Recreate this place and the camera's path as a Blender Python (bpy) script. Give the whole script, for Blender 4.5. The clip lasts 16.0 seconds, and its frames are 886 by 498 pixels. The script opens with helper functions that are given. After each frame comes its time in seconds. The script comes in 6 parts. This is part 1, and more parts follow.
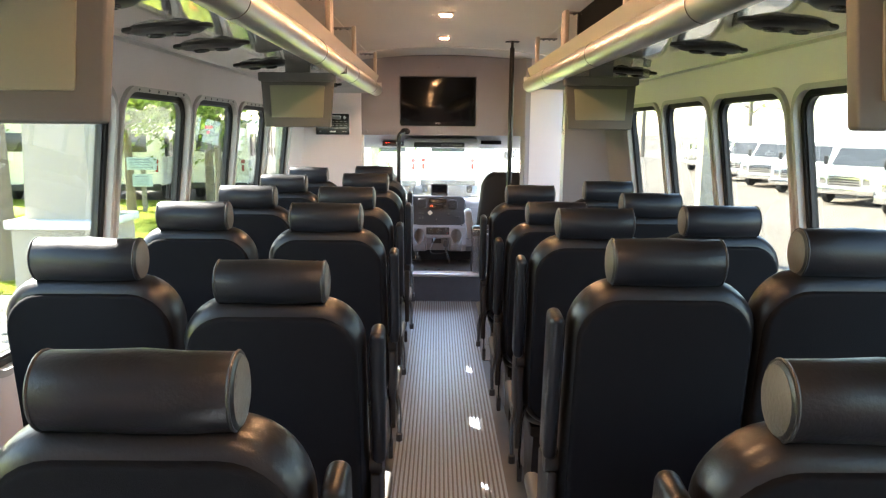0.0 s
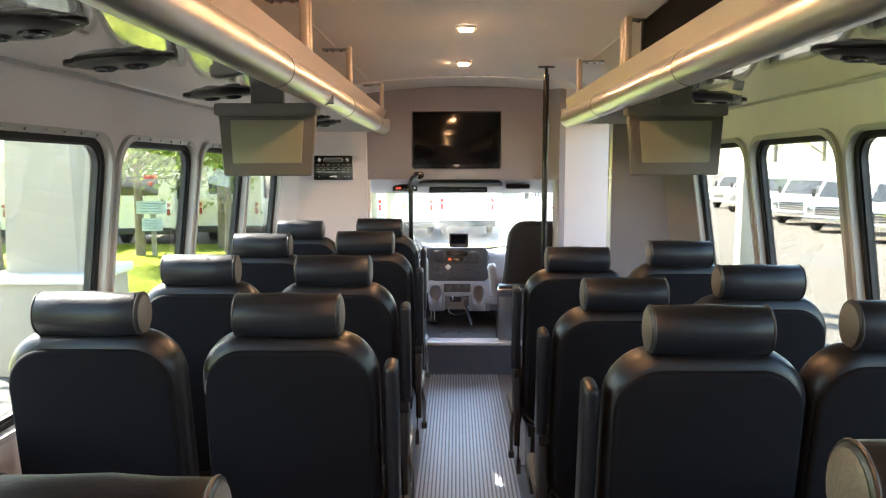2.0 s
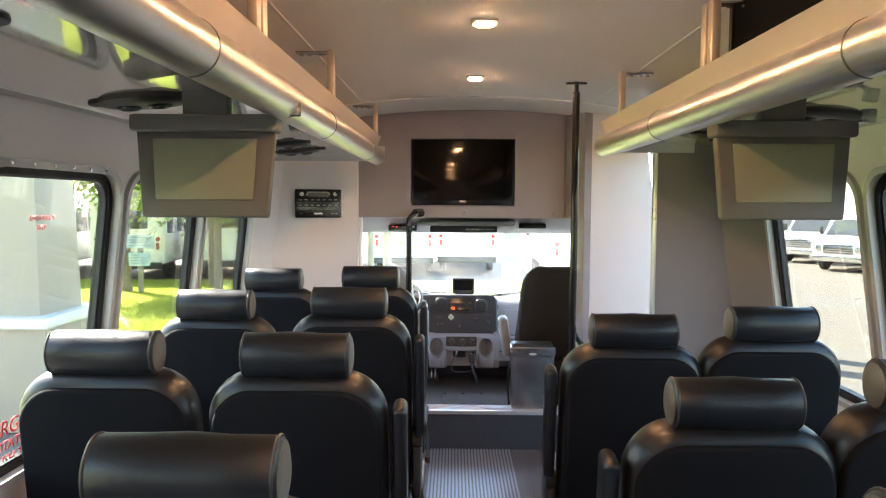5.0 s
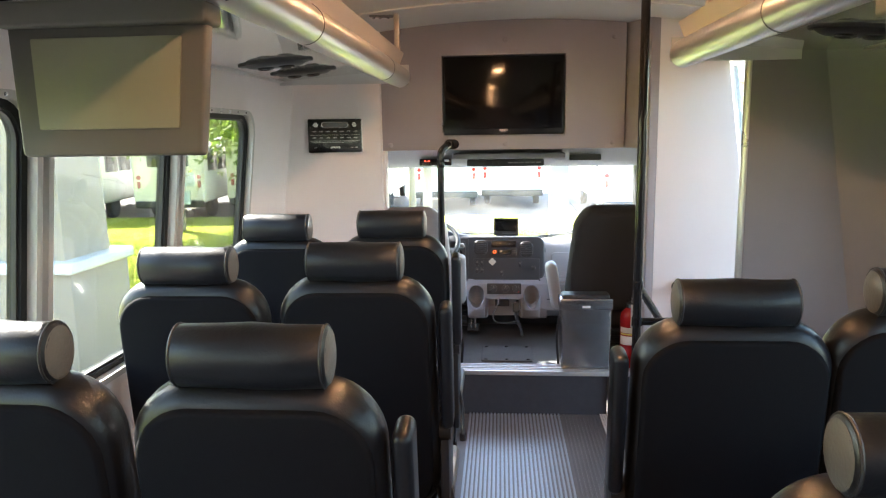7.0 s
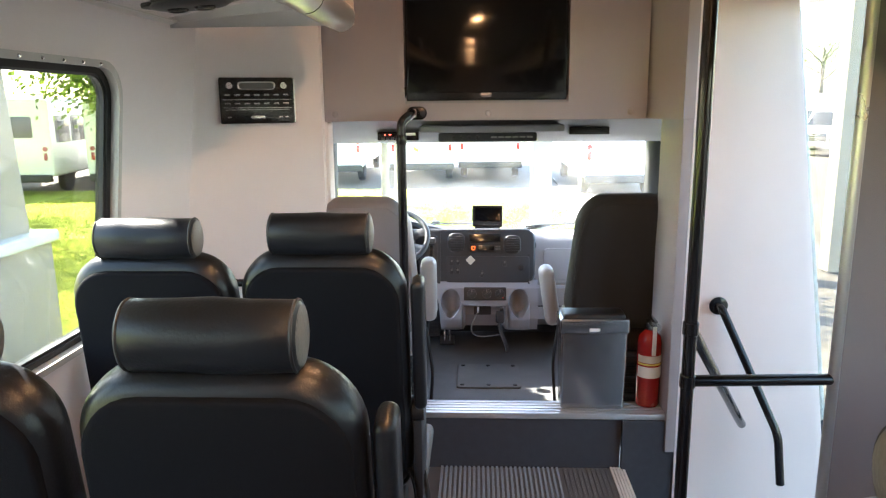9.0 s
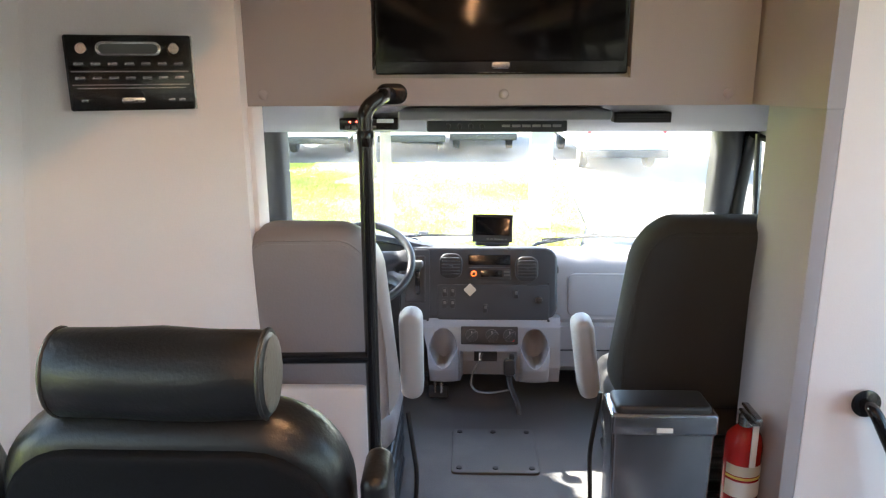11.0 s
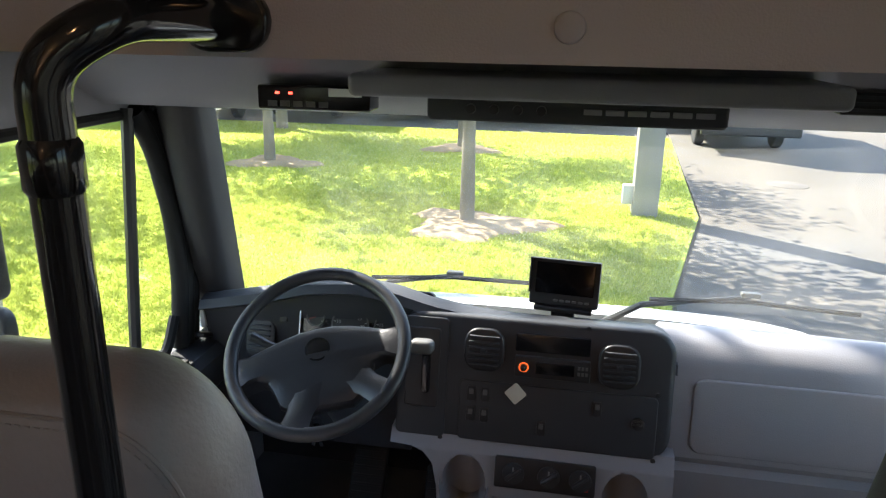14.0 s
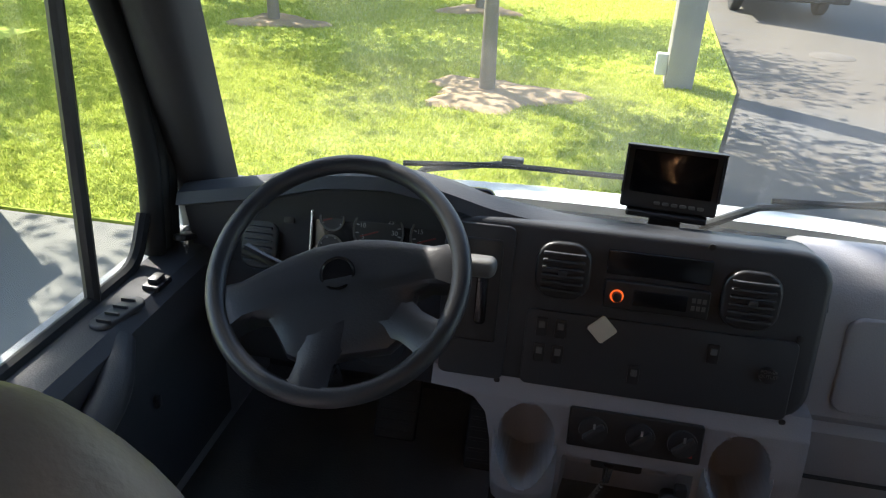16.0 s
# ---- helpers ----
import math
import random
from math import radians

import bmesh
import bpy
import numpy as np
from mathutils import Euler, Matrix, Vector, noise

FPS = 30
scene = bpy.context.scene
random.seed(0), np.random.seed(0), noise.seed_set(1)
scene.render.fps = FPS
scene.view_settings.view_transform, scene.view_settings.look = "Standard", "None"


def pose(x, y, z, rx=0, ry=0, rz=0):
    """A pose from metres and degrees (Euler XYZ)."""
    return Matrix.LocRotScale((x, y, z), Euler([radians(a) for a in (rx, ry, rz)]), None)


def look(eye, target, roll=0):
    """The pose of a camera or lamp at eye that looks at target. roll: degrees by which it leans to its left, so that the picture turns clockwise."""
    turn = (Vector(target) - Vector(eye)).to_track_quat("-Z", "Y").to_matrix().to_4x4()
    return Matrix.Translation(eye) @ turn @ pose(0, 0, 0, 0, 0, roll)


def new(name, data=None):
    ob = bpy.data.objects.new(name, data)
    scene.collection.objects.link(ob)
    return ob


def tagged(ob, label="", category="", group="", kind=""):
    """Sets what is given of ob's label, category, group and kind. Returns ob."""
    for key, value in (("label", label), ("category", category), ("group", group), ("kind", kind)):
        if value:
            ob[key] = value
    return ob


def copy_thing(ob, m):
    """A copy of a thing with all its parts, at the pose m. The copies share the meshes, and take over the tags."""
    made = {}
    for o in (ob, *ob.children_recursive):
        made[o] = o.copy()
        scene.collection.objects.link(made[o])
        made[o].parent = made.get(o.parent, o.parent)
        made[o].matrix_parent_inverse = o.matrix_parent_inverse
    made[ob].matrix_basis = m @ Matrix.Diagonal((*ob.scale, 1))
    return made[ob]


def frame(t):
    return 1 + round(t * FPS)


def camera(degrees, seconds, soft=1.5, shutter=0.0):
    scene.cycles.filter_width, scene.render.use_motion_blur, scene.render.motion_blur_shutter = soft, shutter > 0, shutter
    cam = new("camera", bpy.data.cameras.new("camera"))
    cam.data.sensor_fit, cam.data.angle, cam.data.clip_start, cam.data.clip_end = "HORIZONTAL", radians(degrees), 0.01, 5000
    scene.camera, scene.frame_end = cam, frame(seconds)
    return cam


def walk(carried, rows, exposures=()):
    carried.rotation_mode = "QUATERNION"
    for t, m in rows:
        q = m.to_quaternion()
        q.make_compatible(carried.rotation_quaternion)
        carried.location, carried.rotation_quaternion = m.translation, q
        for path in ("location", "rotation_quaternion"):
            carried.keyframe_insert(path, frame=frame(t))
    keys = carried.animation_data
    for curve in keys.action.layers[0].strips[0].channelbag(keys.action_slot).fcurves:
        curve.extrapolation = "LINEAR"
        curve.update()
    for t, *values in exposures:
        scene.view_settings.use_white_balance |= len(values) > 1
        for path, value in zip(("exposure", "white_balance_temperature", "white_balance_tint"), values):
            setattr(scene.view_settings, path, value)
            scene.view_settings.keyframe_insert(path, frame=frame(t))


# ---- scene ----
cam = camera(64.0, 16.0, soft=1.2)
PATH = [
    (0, (-0.003, 0.216, 1.557), (0.014, 2.188, 1.223), 0.5),
    (0.5, (-0.018, 0.484, 1.572), (-0.031, 2.461, 1.271), 0.2),
    (1, (-0.046, 0.736, 1.574), (-0.063, 2.717, 1.301), 0.1),
    (1.5, (-0.037, 0.975, 1.579), (-0.051, 2.956, 1.308), 0.1),
    (2, (-0.002, 1.199, 1.59), (-0.04, 3.185, 1.362), -0.1),
    (2.5, (-0.054, 1.445, 1.613), (-0.033, 3.443, 1.512), -0.2),
    (3, (-0.052, 1.675, 1.595), (0.141, 3.665, 1.552), 1.4),
    (3.5, (-0.004, 1.879, 1.613), (0.155, 3.872, 1.587), 1.5),
    (4, (-0.003, 1.99, 1.604), (0.045, 3.988, 1.535), 0.8),
    (4.5, (-0.027, 2.016, 1.609), (0.004, 4.013, 1.497), 0.4),
    (5, (-0.056, 2.016, 1.605), (-0.088, 4.012, 1.472), 0.3),
    (5.2, (-0.044, 2.02, 1.601), (-0.116, 4.013, 1.449), 0.1),
    (7.3, (-0.023, 2.787, 1.586), (-0.184, 4.752, 1.252), -0.9),
    (7.5, (-0.023, 2.875, 1.583), (-0.181, 4.839, 1.243), -0.9),
    (8, (-0.048, 3.112, 1.596), (-0.176, 5.076, 1.238), -1.3),
    (8.2, (-0.037, 3.208, 1.584), (-0.155, 5.172, 1.22), -1.3),
    (10.3, (-0.085, 4.405, 1.569), (-0.16, 6.341, 1.075), 0.1),
    (10.5, (-0.093, 4.502, 1.576), (-0.173, 6.437, 1.073), -0.2),
    (11, (-0.089, 4.751, 1.593), (-0.159, 6.689, 1.104), -0.3),
    (11.5, (-0.033, 4.98, 1.596), (-0.107, 6.919, 1.114), -0.1),
    (12, (-0.056, 5.181, 1.595), (-0.106, 7.125, 1.126), -0.4),
    (12.5, (-0.046, 5.426, 1.572), (-0.097, 7.373, 1.116), -0.3),
    (13, (0.005, 5.677, 1.57), (-0.166, 7.616, 1.11), -0.5),
    (13.5, (0.001, 5.915, 1.544), (-0.267, 7.833, 1.046), 0.2),
    (14, (0.014, 6.082, 1.525), (-0.323, 7.965, 0.939), 1.0),
    (14.5, (0.057, 6.216, 1.489), (-0.397, 8.031, 0.783), 0.7),
    (15, (-0.071, 6.38, 1.424), (-0.567, 8.134, 0.601), -1.0),
    (15.5, (-0.185, 6.491, 1.398), (-0.61, 8.236, 0.519), -0.2),
    (16, (-0.17, 6.526, 1.398), (-0.495, 8.271, 0.476), 2.0),
]
walk(cam, [(t, look(eye, target, roll)) for t, eye, target, roll in PATH],
     exposures=[(0, 4.3), (2.5, 4.14), (5.2, 4.12), (8.0, 4.2), (11.0, 4.17), (12.5, 3.98), (13.5, 3.1), (14.5, 2.0), (16.0, 1.9)])

# ---- world, sun, exposure ----
world = bpy.data.worlds.new("world")
scene.world = world
world.use_nodes = True
wn = world.node_tree
sky = wn.nodes.new("ShaderNodeTexSky")
sky.sky_type, sky.sun_disc = "NISHITA", False
SUN_EL, SUN_AZ = radians(43), radians(-53)     # azimuth from +y towards +x
sky.sun_elevation, sky.sun_rotation = SUN_EL, SUN_AZ
wn.links.new(sky.outputs[0], wn.nodes["Background"].inputs[0])
wn.nodes["Background"].inputs[1].default_value = 0.15
sun = new("sun", bpy.data.lights.new("sun", "SUN"))
sun.data.energy, sun.data.angle, sun.data.color = 5.0, radians(0.5), (1.0, 0.95, 0.86)
SUN_DIR = Vector((math.sin(SUN_AZ) * math.cos(SUN_EL), math.cos(SUN_AZ) * math.cos(SUN_EL), math.sin(SUN_EL)))
sun.matrix_world = look(SUN_DIR * 60, (0, 0, 0))


# ---- materials ----
def material(name, color, rough=0.5, metal=0.0, var=0.12, scale=6.0, bump=0.0, bscale=60.0, spec=0.5, coat=0.0,
             stain=None, stain_amt=0.0, stretch=None, rvar=0.08):
    """A principled surface with colour variation at two scales, uneven gloss and fine relief."""
    m = bpy.data.materials.new(name)
    m.use_nodes = True
    nt, b = m.node_tree, m.node_tree.nodes["Principled BSDF"]
    N, L = nt.nodes.new, nt.links.new
    tc = N("ShaderNodeTexCoord")
    mp = N("ShaderNodeMapping")
    L(tc.outputs["Object"], mp.inputs["Vector"])
    if stretch:
        mp.inputs["Scale"].default_value = stretch
    n1, n2 = N("ShaderNodeTexNoise"), N("ShaderNodeTexNoise")
    for n, s, d in ((n1, scale, 5), (n2, bscale, 3)):
        n.inputs["Scale"].default_value, n.inputs["Detail"].default_value = s, d
        L(mp.outputs[0], n.inputs["Vector"])
    info = N("ShaderNodeObjectInfo")
    mx = N("ShaderNodeMix")
    mx.data_type = "RGBA"
    lo = [c * (1 - var) for c in color]
    hi = [min(1, c * (1 + var)) for c in color]
    mx.inputs["A"].default_value, mx.inputs["B"].default_value = (*lo, 1), (*hi, 1)
    ad = N("ShaderNodeMath")
    ad.operation = "MULTIPLY_ADD"
    ad.inputs[1].default_value, ad.inputs[2].default_value = 0.25, 0.0
    L(n2.outputs[0], ad.inputs[0])
    a2 = N("ShaderNodeMath")
    a2.operation = "MULTIPLY_ADD"
    a2.inputs[1].default_value = 0.75
    L(n1.outputs[0], a2.inputs[0])
    L(ad.outputs[0], a2.inputs[2])
    L(a2.outputs[0], mx.inputs["Factor"])
    out = mx.outputs["Result"]
    if stain:
        n3, rp, m2 = N("ShaderNodeTexNoise"), N("ShaderNodeValToRGB"), N("ShaderNodeMix")
        n3.inputs["Scale"].default_value, n3.inputs["Detail"].default_value = scale * 0.45, 8
        L(tc.outputs["Object"], n3.inputs["Vector"])
        rp.color_ramp.elements[0].position, rp.color_ramp.elements[1].position = 0.5, 0.72
        rp.color_ramp.elements[1].color = (stain_amt,) * 3 + (1,)
        rp.color_ramp.elements[0].color = (0, 0, 0, 1)
        L(n3.outputs[0], rp.inputs[0])
        m2.data_type = "RGBA"
        L(rp.outputs[0], m2.inputs["Factor"])
        L(out, m2.inputs["A"])
        m2.inputs["B"].default_value = (*stain, 1)
        out = m2.outputs["Result"]
    L(out, b.inputs["Base Color"])
    rr = N("ShaderNodeMapRange")
    rr.inputs[3].default_value, rr.inputs[4].default_value = max(0.02, rough - rvar), min(1, rough + rvar)
    L(n1.outputs[0], rr.inputs[0])
    L(rr.outputs[0], b.inputs["Roughness"])
    b.inputs["Metallic"].default_value = metal
    b.inputs["Specular IOR Level"].default_value = spec
    b.inputs["Coat Weight"].default_value = coat
    if bump:
        bp = N("ShaderNodeBump")
        bp.inputs["Strength"].default_value, bp.inputs["Distance"].default_value = bump, 0.004
        L(n2.outputs[0], bp.inputs["Height"])
        L(bp.outputs[0], b.inputs["Normal"])
    return m


def glass(name, tint, gloss=0.06, dust=0.0):
    m = bpy.data.materials.new(name)
    m.use_nodes = True
    nt = m.node_tree
    nt.nodes.remove(nt.nodes["Principled BSDF"])
    N, L = nt.nodes.new, nt.links.new
    tr, gl, mx, fr = N("ShaderNodeBsdfTransparent"), N("ShaderNodeBsdfGlossy"), N("ShaderNodeMixShader"), N("ShaderNodeLayerWeight")
    tr.inputs[0].default_value = (*tint, 1)
    gl.inputs["Roughness"].default_value = 0.02
    fr.inputs[0].default_value = 0.5
    pw, ma = N("ShaderNodeMath"), N("ShaderNodeMath")
    pw.operation, ma.operation = "POWER", "MULTIPLY_ADD"
    pw.inputs[1].default_value = 4.0
    ma.inputs[1].default_value, ma.inputs[2].default_value = 0.5, gloss * 0.5
    L(fr.outputs["Facing"], pw.inputs[0])
    L(pw.outputs[0], ma.inputs[0])
    L(ma.outputs[0], mx.inputs[0])
    L(tr.outputs[0], mx.inputs[1])
    L(gl.outputs[0], mx.inputs[2])
    out = mx.outputs[0]
    if dust:                                       # a thin uneven film of dust that the sun catches
        tl, ns, mr, m2, tc = N("ShaderNodeBsdfTranslucent"), N("ShaderNodeTexNoise"), N("ShaderNodeMapRange"), N("ShaderNodeMixShader"), N("ShaderNodeTexCoord")
        tl.inputs[0].default_value = (0.8, 0.8, 0.76, 1)
        ns.inputs["Scale"].default_value, ns.inputs["Detail"].default_value = 2.2, 6
        mr.inputs[1].default_value, mr.inputs[2].default_value = 0.3, 0.75
        mr.inputs[3].default_value, mr.inputs[4].default_value = dust * 0.35, dust * 1.6
        L(tc.outputs["Object"], ns.inputs["Vector"])
        L(ns.outputs[0], mr.inputs[0])
        L(mr.outputs[0], m2.inputs[0])
        L(out, m2.inputs[1])
        L(tl.outputs[0], m2.inputs[2])
        out = m2.outputs[0]
    L(out, nt.nodes["Material Output"].inputs[0])
    return m


def glow(name, color, strength):
    m = bpy.data.materials.new(name)
    m.use_nodes = True
    b = m.node_tree.nodes["Principled BSDF"]
    b.inputs["Base Color"].default_value = (*color, 1)
    b.inputs["Emission Color"].default_value = (*color, 1)
    b.inputs["Emission Strength"].default_value = strength
    return m


M_WALL = material("grey_wall_vinyl", (0.77, 0.71, 0.715), 0.62, var=0.05, scale=1.6, bump=0.12, bscale=240, stain=(0.42, 0.38, 0.36), stain_amt=0.25)
M_TRIM = material("grey_window_trim", (0.46, 0.445, 0.43), 0.42, metal=0.2, var=0.07, scale=5, bump=0.05, bscale=200)
M_PANEL = material("grey_carpet_panel", (0.34, 0.31, 0.325), 0.8, var=0.08, scale=2.5, bump=0.2, bscale=400, spec=0.2)
M_CEIL = material("ceiling_cloth", (0.82, 0.775, 0.715), 0.75, var=0.06, scale=1.2, bump=0.12, bscale=300, stain=(0.42, 0.39, 0.35), stain_amt=0.3, spec=0.3)
M_FLOOR = material("aisle_rubber", (0.33, 0.40, 0.49), 0.30, var=0.06, scale=3, bscale=220, rvar=0.02)
M_FLOOR2 = material("smooth_floor_vinyl", (0.13, 0.137, 0.15), 0.38, var=0.18, scale=7, bump=0.2, bscale=120, stain=(0.2, 0.2, 0.2), stain_amt=0.3)
M_LEATHER = material("black_leather", (0.0072, 0.0078, 0.0098), 0.33, var=0.3, scale=8, bump=0.16, bscale=170, rvar=0.08)
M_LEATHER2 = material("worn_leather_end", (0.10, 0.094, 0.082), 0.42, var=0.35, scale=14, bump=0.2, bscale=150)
M_CLOTH = material("black_seat_cloth", (0.0062, 0.0068, 0.0086), 0.9, var=0.25, scale=5, bump=0.25, bscale=500, spec=0.12)
M_PLASTIC = material("black_plastic", (0.016, 0.016, 0.017), 0.42, var=0.15, scale=10, bump=0.06, bscale=300)
M_GLOSSBLK = material("gloss_black", (0.008, 0.008, 0.009), 0.12, var=0.2, scale=6, rvar=0.04)
M_RUBBER = material("black_rubber", (0.010, 0.010, 0.010), 0.6, var=0.15, scale=12, spec=0.3)
M_ALU = material("brushed_aluminium", (0.62, 0.61, 0.60), 0.32, metal=0.85, var=0.06, scale=6, bump=0.05, bscale=200, stretch=(1, 0.08, 1))
M_ALUTAN = material("champagne_aluminium", (0.60, 0.52, 0.45), 0.42, metal=0.5, var=0.06, scale=6, stretch=(1, 0.08, 1))
M_GLOSSWHITE = material("gloss_white_panel", (0.84, 0.83, 0.80), 0.06, metal=0.72, var=0.03, scale=2, coat=0.3, rvar=0.03)
M_MONGREY = material("monitor_grey", (0.105, 0.104, 0.098), 0.5, var=0.06, scale=8, bump=0.05, bscale=300)
M_SCREEN = material("screen_grey", (0.22, 0.225, 0.165), 0.42, var=0.04, scale=3)
M_TV = material("tv_black_glass", (0.004, 0.004, 0.005), 0.08, var=0.2, scale=3, rvar=0.02, spec=0.2)
M_CHROME = material("chrome", (0.75, 0.75, 0.75), 0.15, metal=1.0, var=0.05, scale=8, rvar=0.05)
M_STEEL = material("stainless_steel", (0.36, 0.37, 0.39), 0.22, metal=0.95, var=0.08, scale=4, stretch=(1, 1, 0.1), rvar=0.1)
M_WHITEMARK = material("white_marking", (0.75, 0.75, 0.73), 0.6, var=0.05)
M_DASH = material("grey_dash_plastic", (0.26, 0.256, 0.272), 0.55, var=0.06, scale=7, bump=0.14, bscale=320)
M_DASHTOP = material("dark_dash_plastic", (0.034, 0.036, 0.041), 0.6, var=0.08, scale=7, bump=0.16, bscale=320)
M_DASHPAN = material("charcoal_dash_panel", (0.027, 0.029, 0.033), 0.5, var=0.1, scale=8, bump=0.08, bscale=320)
M_PILLAR = material("grey_pillar_trim", (0.026, 0.026, 0.028), 0.6, var=0.08, scale=7, bump=0.1, bscale=320)
M_WHEEL = material("steering_wheel_vinyl", (0.021, 0.022, 0.026), 0.40, var=0.12, scale=9, bump=0.12, bscale=280)
M_DSEAT = material("light_grey_seat_vinyl", (0.25, 0.215, 0.222), 0.46, var=0.1, scale=5, bump=0.2, bscale=140, stain=(0.22, 0.2, 0.18), stain_amt=0.3)
M_PSEAT = material("dark_grey_seat_cloth", (0.034, 0.033, 0.032), 0.85, var=0.12, scale=5, bump=0.25, bscale=420, spec=0.2)
M_ARM = material("pale_grey_armrest", (0.34, 0.33, 0.33), 0.5, var=0.08, scale=8, bump=0.1, bscale=200)
M_CABFLOOR = material("cab_floor_rubber", (0.10, 0.10, 0.10), 0.5, var=0.15, scale=9, bump=0.25, bscale=180, stain=(0.2, 0.19, 0.18), stain_amt=0.4)
M_RISER = material("dark_riser_carpet", (0.05, 0.053, 0.065), 0.9, var=0.2, scale=30, bump=0.35, bscale=500, spec=0.1)
M_RED = material("red_enamel", (0.33, 0.012, 0.012), 0.25, var=0.1, scale=6, coat=0.4)
M_GAUGE = material("dim_gauge_print", (0.26, 0.26, 0.26), 0.6, var=0.05)
M_NEEDLE = material("dull_red_needle", (0.16, 0.02, 0.02), 0.6, var=0.05)
M_SIGN = material("pale_blue_sign", (0.42, 0.52, 0.62), 0.5, var=0.06)
M_SIGNTEXT = material("blue_sign_print", (0.16, 0.24, 0.36), 0.5, var=0.06)
M_MANHOLE = material("rusty_iron", (0.10, 0.085, 0.07), 0.8, var=0.2, scale=9, bump=0.4, bscale=60)
M_YELLOW = material("yellow_label", (0.75, 0.6, 0.12), 0.5, var=0.05)
M_REDPRINT = material("red_print", (0.5, 0.03, 0.03), 0.6, var=0.05)
M_ORANGE = glow("orange_knob_light", (0.9, 0.12, 0.02), 0.3)
M_CREAM = material("cream_sticker", (0.62, 0.58, 0.48), 0.5, var=0.08)
M_REDLED = glow("red_led", (1.0, 0.05, 0.03), 1.5)
M_GREENLED = glow("green_led", (0.1, 0.9, 0.3), 0.2)
M_LAMP = glow("warm_ceiling_lamp", (1.0, 0.53, 0.25), 44.0)
M_WINGLASS = glass("window_glass", (0.59, 0.60, 0.565))
M_WSGLASS = glass("windshield_glass", (0.93, 0.96, 0.94))
M_WSDUSTY = glass("dusty_windshield_glass", (0.92, 0.95, 0.93), 0.06, 0.034)
M_BODYWHITE = material("white_body_paint", (0.78, 0.78, 0.76), 0.25, var=0.04, scale=1.5, coat=0.5)
M_CARGLASS = material("dark_vehicle_glass", (0.03, 0.035, 0.04), 0.08, var=0.2, scale=2)
M_TYRE = material("tyre_rubber", (0.025, 0.025, 0.025), 0.8, var=0.2, scale=12)
M_STUCCO = material("cream_stucco", (0.42, 0.37, 0.29), 0.85, var=0.06, scale=3, bump=0.4, bscale=60)
M_CONCRETE = material("pale_concrete", (0.50, 0.49, 0.47), 0.85, var=0.12, scale=1.3, bump=0.3, bscale=40, stain=(0.35, 0.34, 0.32), stain_amt=0.4)
M_APRON = material("weathered_apron", (0.155, 0.145, 0.13), 0.9, var=0.16, scale=1.1, bump=0.5, bscale=90, stain=(0.17, 0.165, 0.16), stain_amt=0.4)
# darker copy of the panel carpet: the partition's shade is put into its colour
M_PARTITION = material("shaded_partition_carpet", (0.20, 0.19, 0.20), 0.85, var=0.1, scale=3, bump=0.25, bscale=400, spec=0.15)
M_ASPHALT = material("asphalt", (0.094, 0.079, 0.062), 0.85, var=0.2, scale=0.8, bump=0.4, bscale=60, stain=(0.09, 0.09, 0.09), stain_amt=0.6)
M_GRASS = material("lawn", (0.32, 0.365, 0.062), 0.9, var=0.3, scale=1.1, bump=0.6, bscale=40, stain=(0.40, 0.42, 0.09), stain_amt=0.6, spec=0.1)
M_MULCH = material("dry_straw_mulch", (0.36, 0.26, 0.165), 0.95, var=0.3, scale=9, bump=0.6, bscale=50, spec=0.1)
M_BARK = material("grey_bark", (0.20, 0.165, 0.13), 0.9, var=0.3, scale=8, bump=0.6, bscale=30, stretch=(1, 1, 0.25))
M_POST = material("weathered_post", (0.25, 0.235, 0.215), 0.85, var=0.2, scale=5, bump=0.3, bscale=50, stretch=(1, 1, 0.2))


# ---- mesh helpers ----
def part(name, bm, mat, parent=None, label="", smooth=35):
    """Link a bmesh as one mesh object, under a thing or a part."""
    me = bpy.data.meshes.new(name)
    bmesh.ops.recalc_face_normals(bm, faces=bm.faces)
    bm.to_mesh(me)
    bm.free()
    me.materials.append(mat)
    if smooth:
        me.shade_smooth()
        me.set_sharp_from_angle(angle=radians(smooth))
    ob = new(name, me)
    if parent:
        ob.parent = parent
    if label:
        ob["label"] = label
    return ob


def thing(name, label, category, m=None, group="", kind=""):
    ob = new(name)
    ob.empty_display_size = 0.05
    if m is not None:
        ob.matrix_basis = m
    return tagged(ob, label, category, group, kind)


def box(bm, x0, x1, y0, y1, z0, z1, bevel=0.0, seg=2):
    b = bmesh.new()
    vs = [b.verts.new((x, y, z)) for x in (x0, x1) for y in (y0, y1) for z in (z0, z1)]
    for f in ((0, 1, 3, 2), (4, 6, 7, 5), (0, 4, 5, 1), (2, 3, 7, 6), (0, 2, 6, 4), (1, 5, 7, 3)):
        b.faces.new([vs[i] for i in f])
    if bevel:
        bmesh.ops.bevel(b, geom=b.edges[:], offset=bevel, segments=seg, affect="EDGES", profile=0.5)
    return merge(bm, b)


def merge(bm, b, m=None):
    if m is not None:
        bmesh.ops.transform(b, matrix=m, verts=b.verts)
    me = bpy.data.meshes.new("tmp")
    b.to_mesh(me)
    b.free()
    bm.from_mesh(me)
    bpy.data.meshes.remove(me)
    return bm


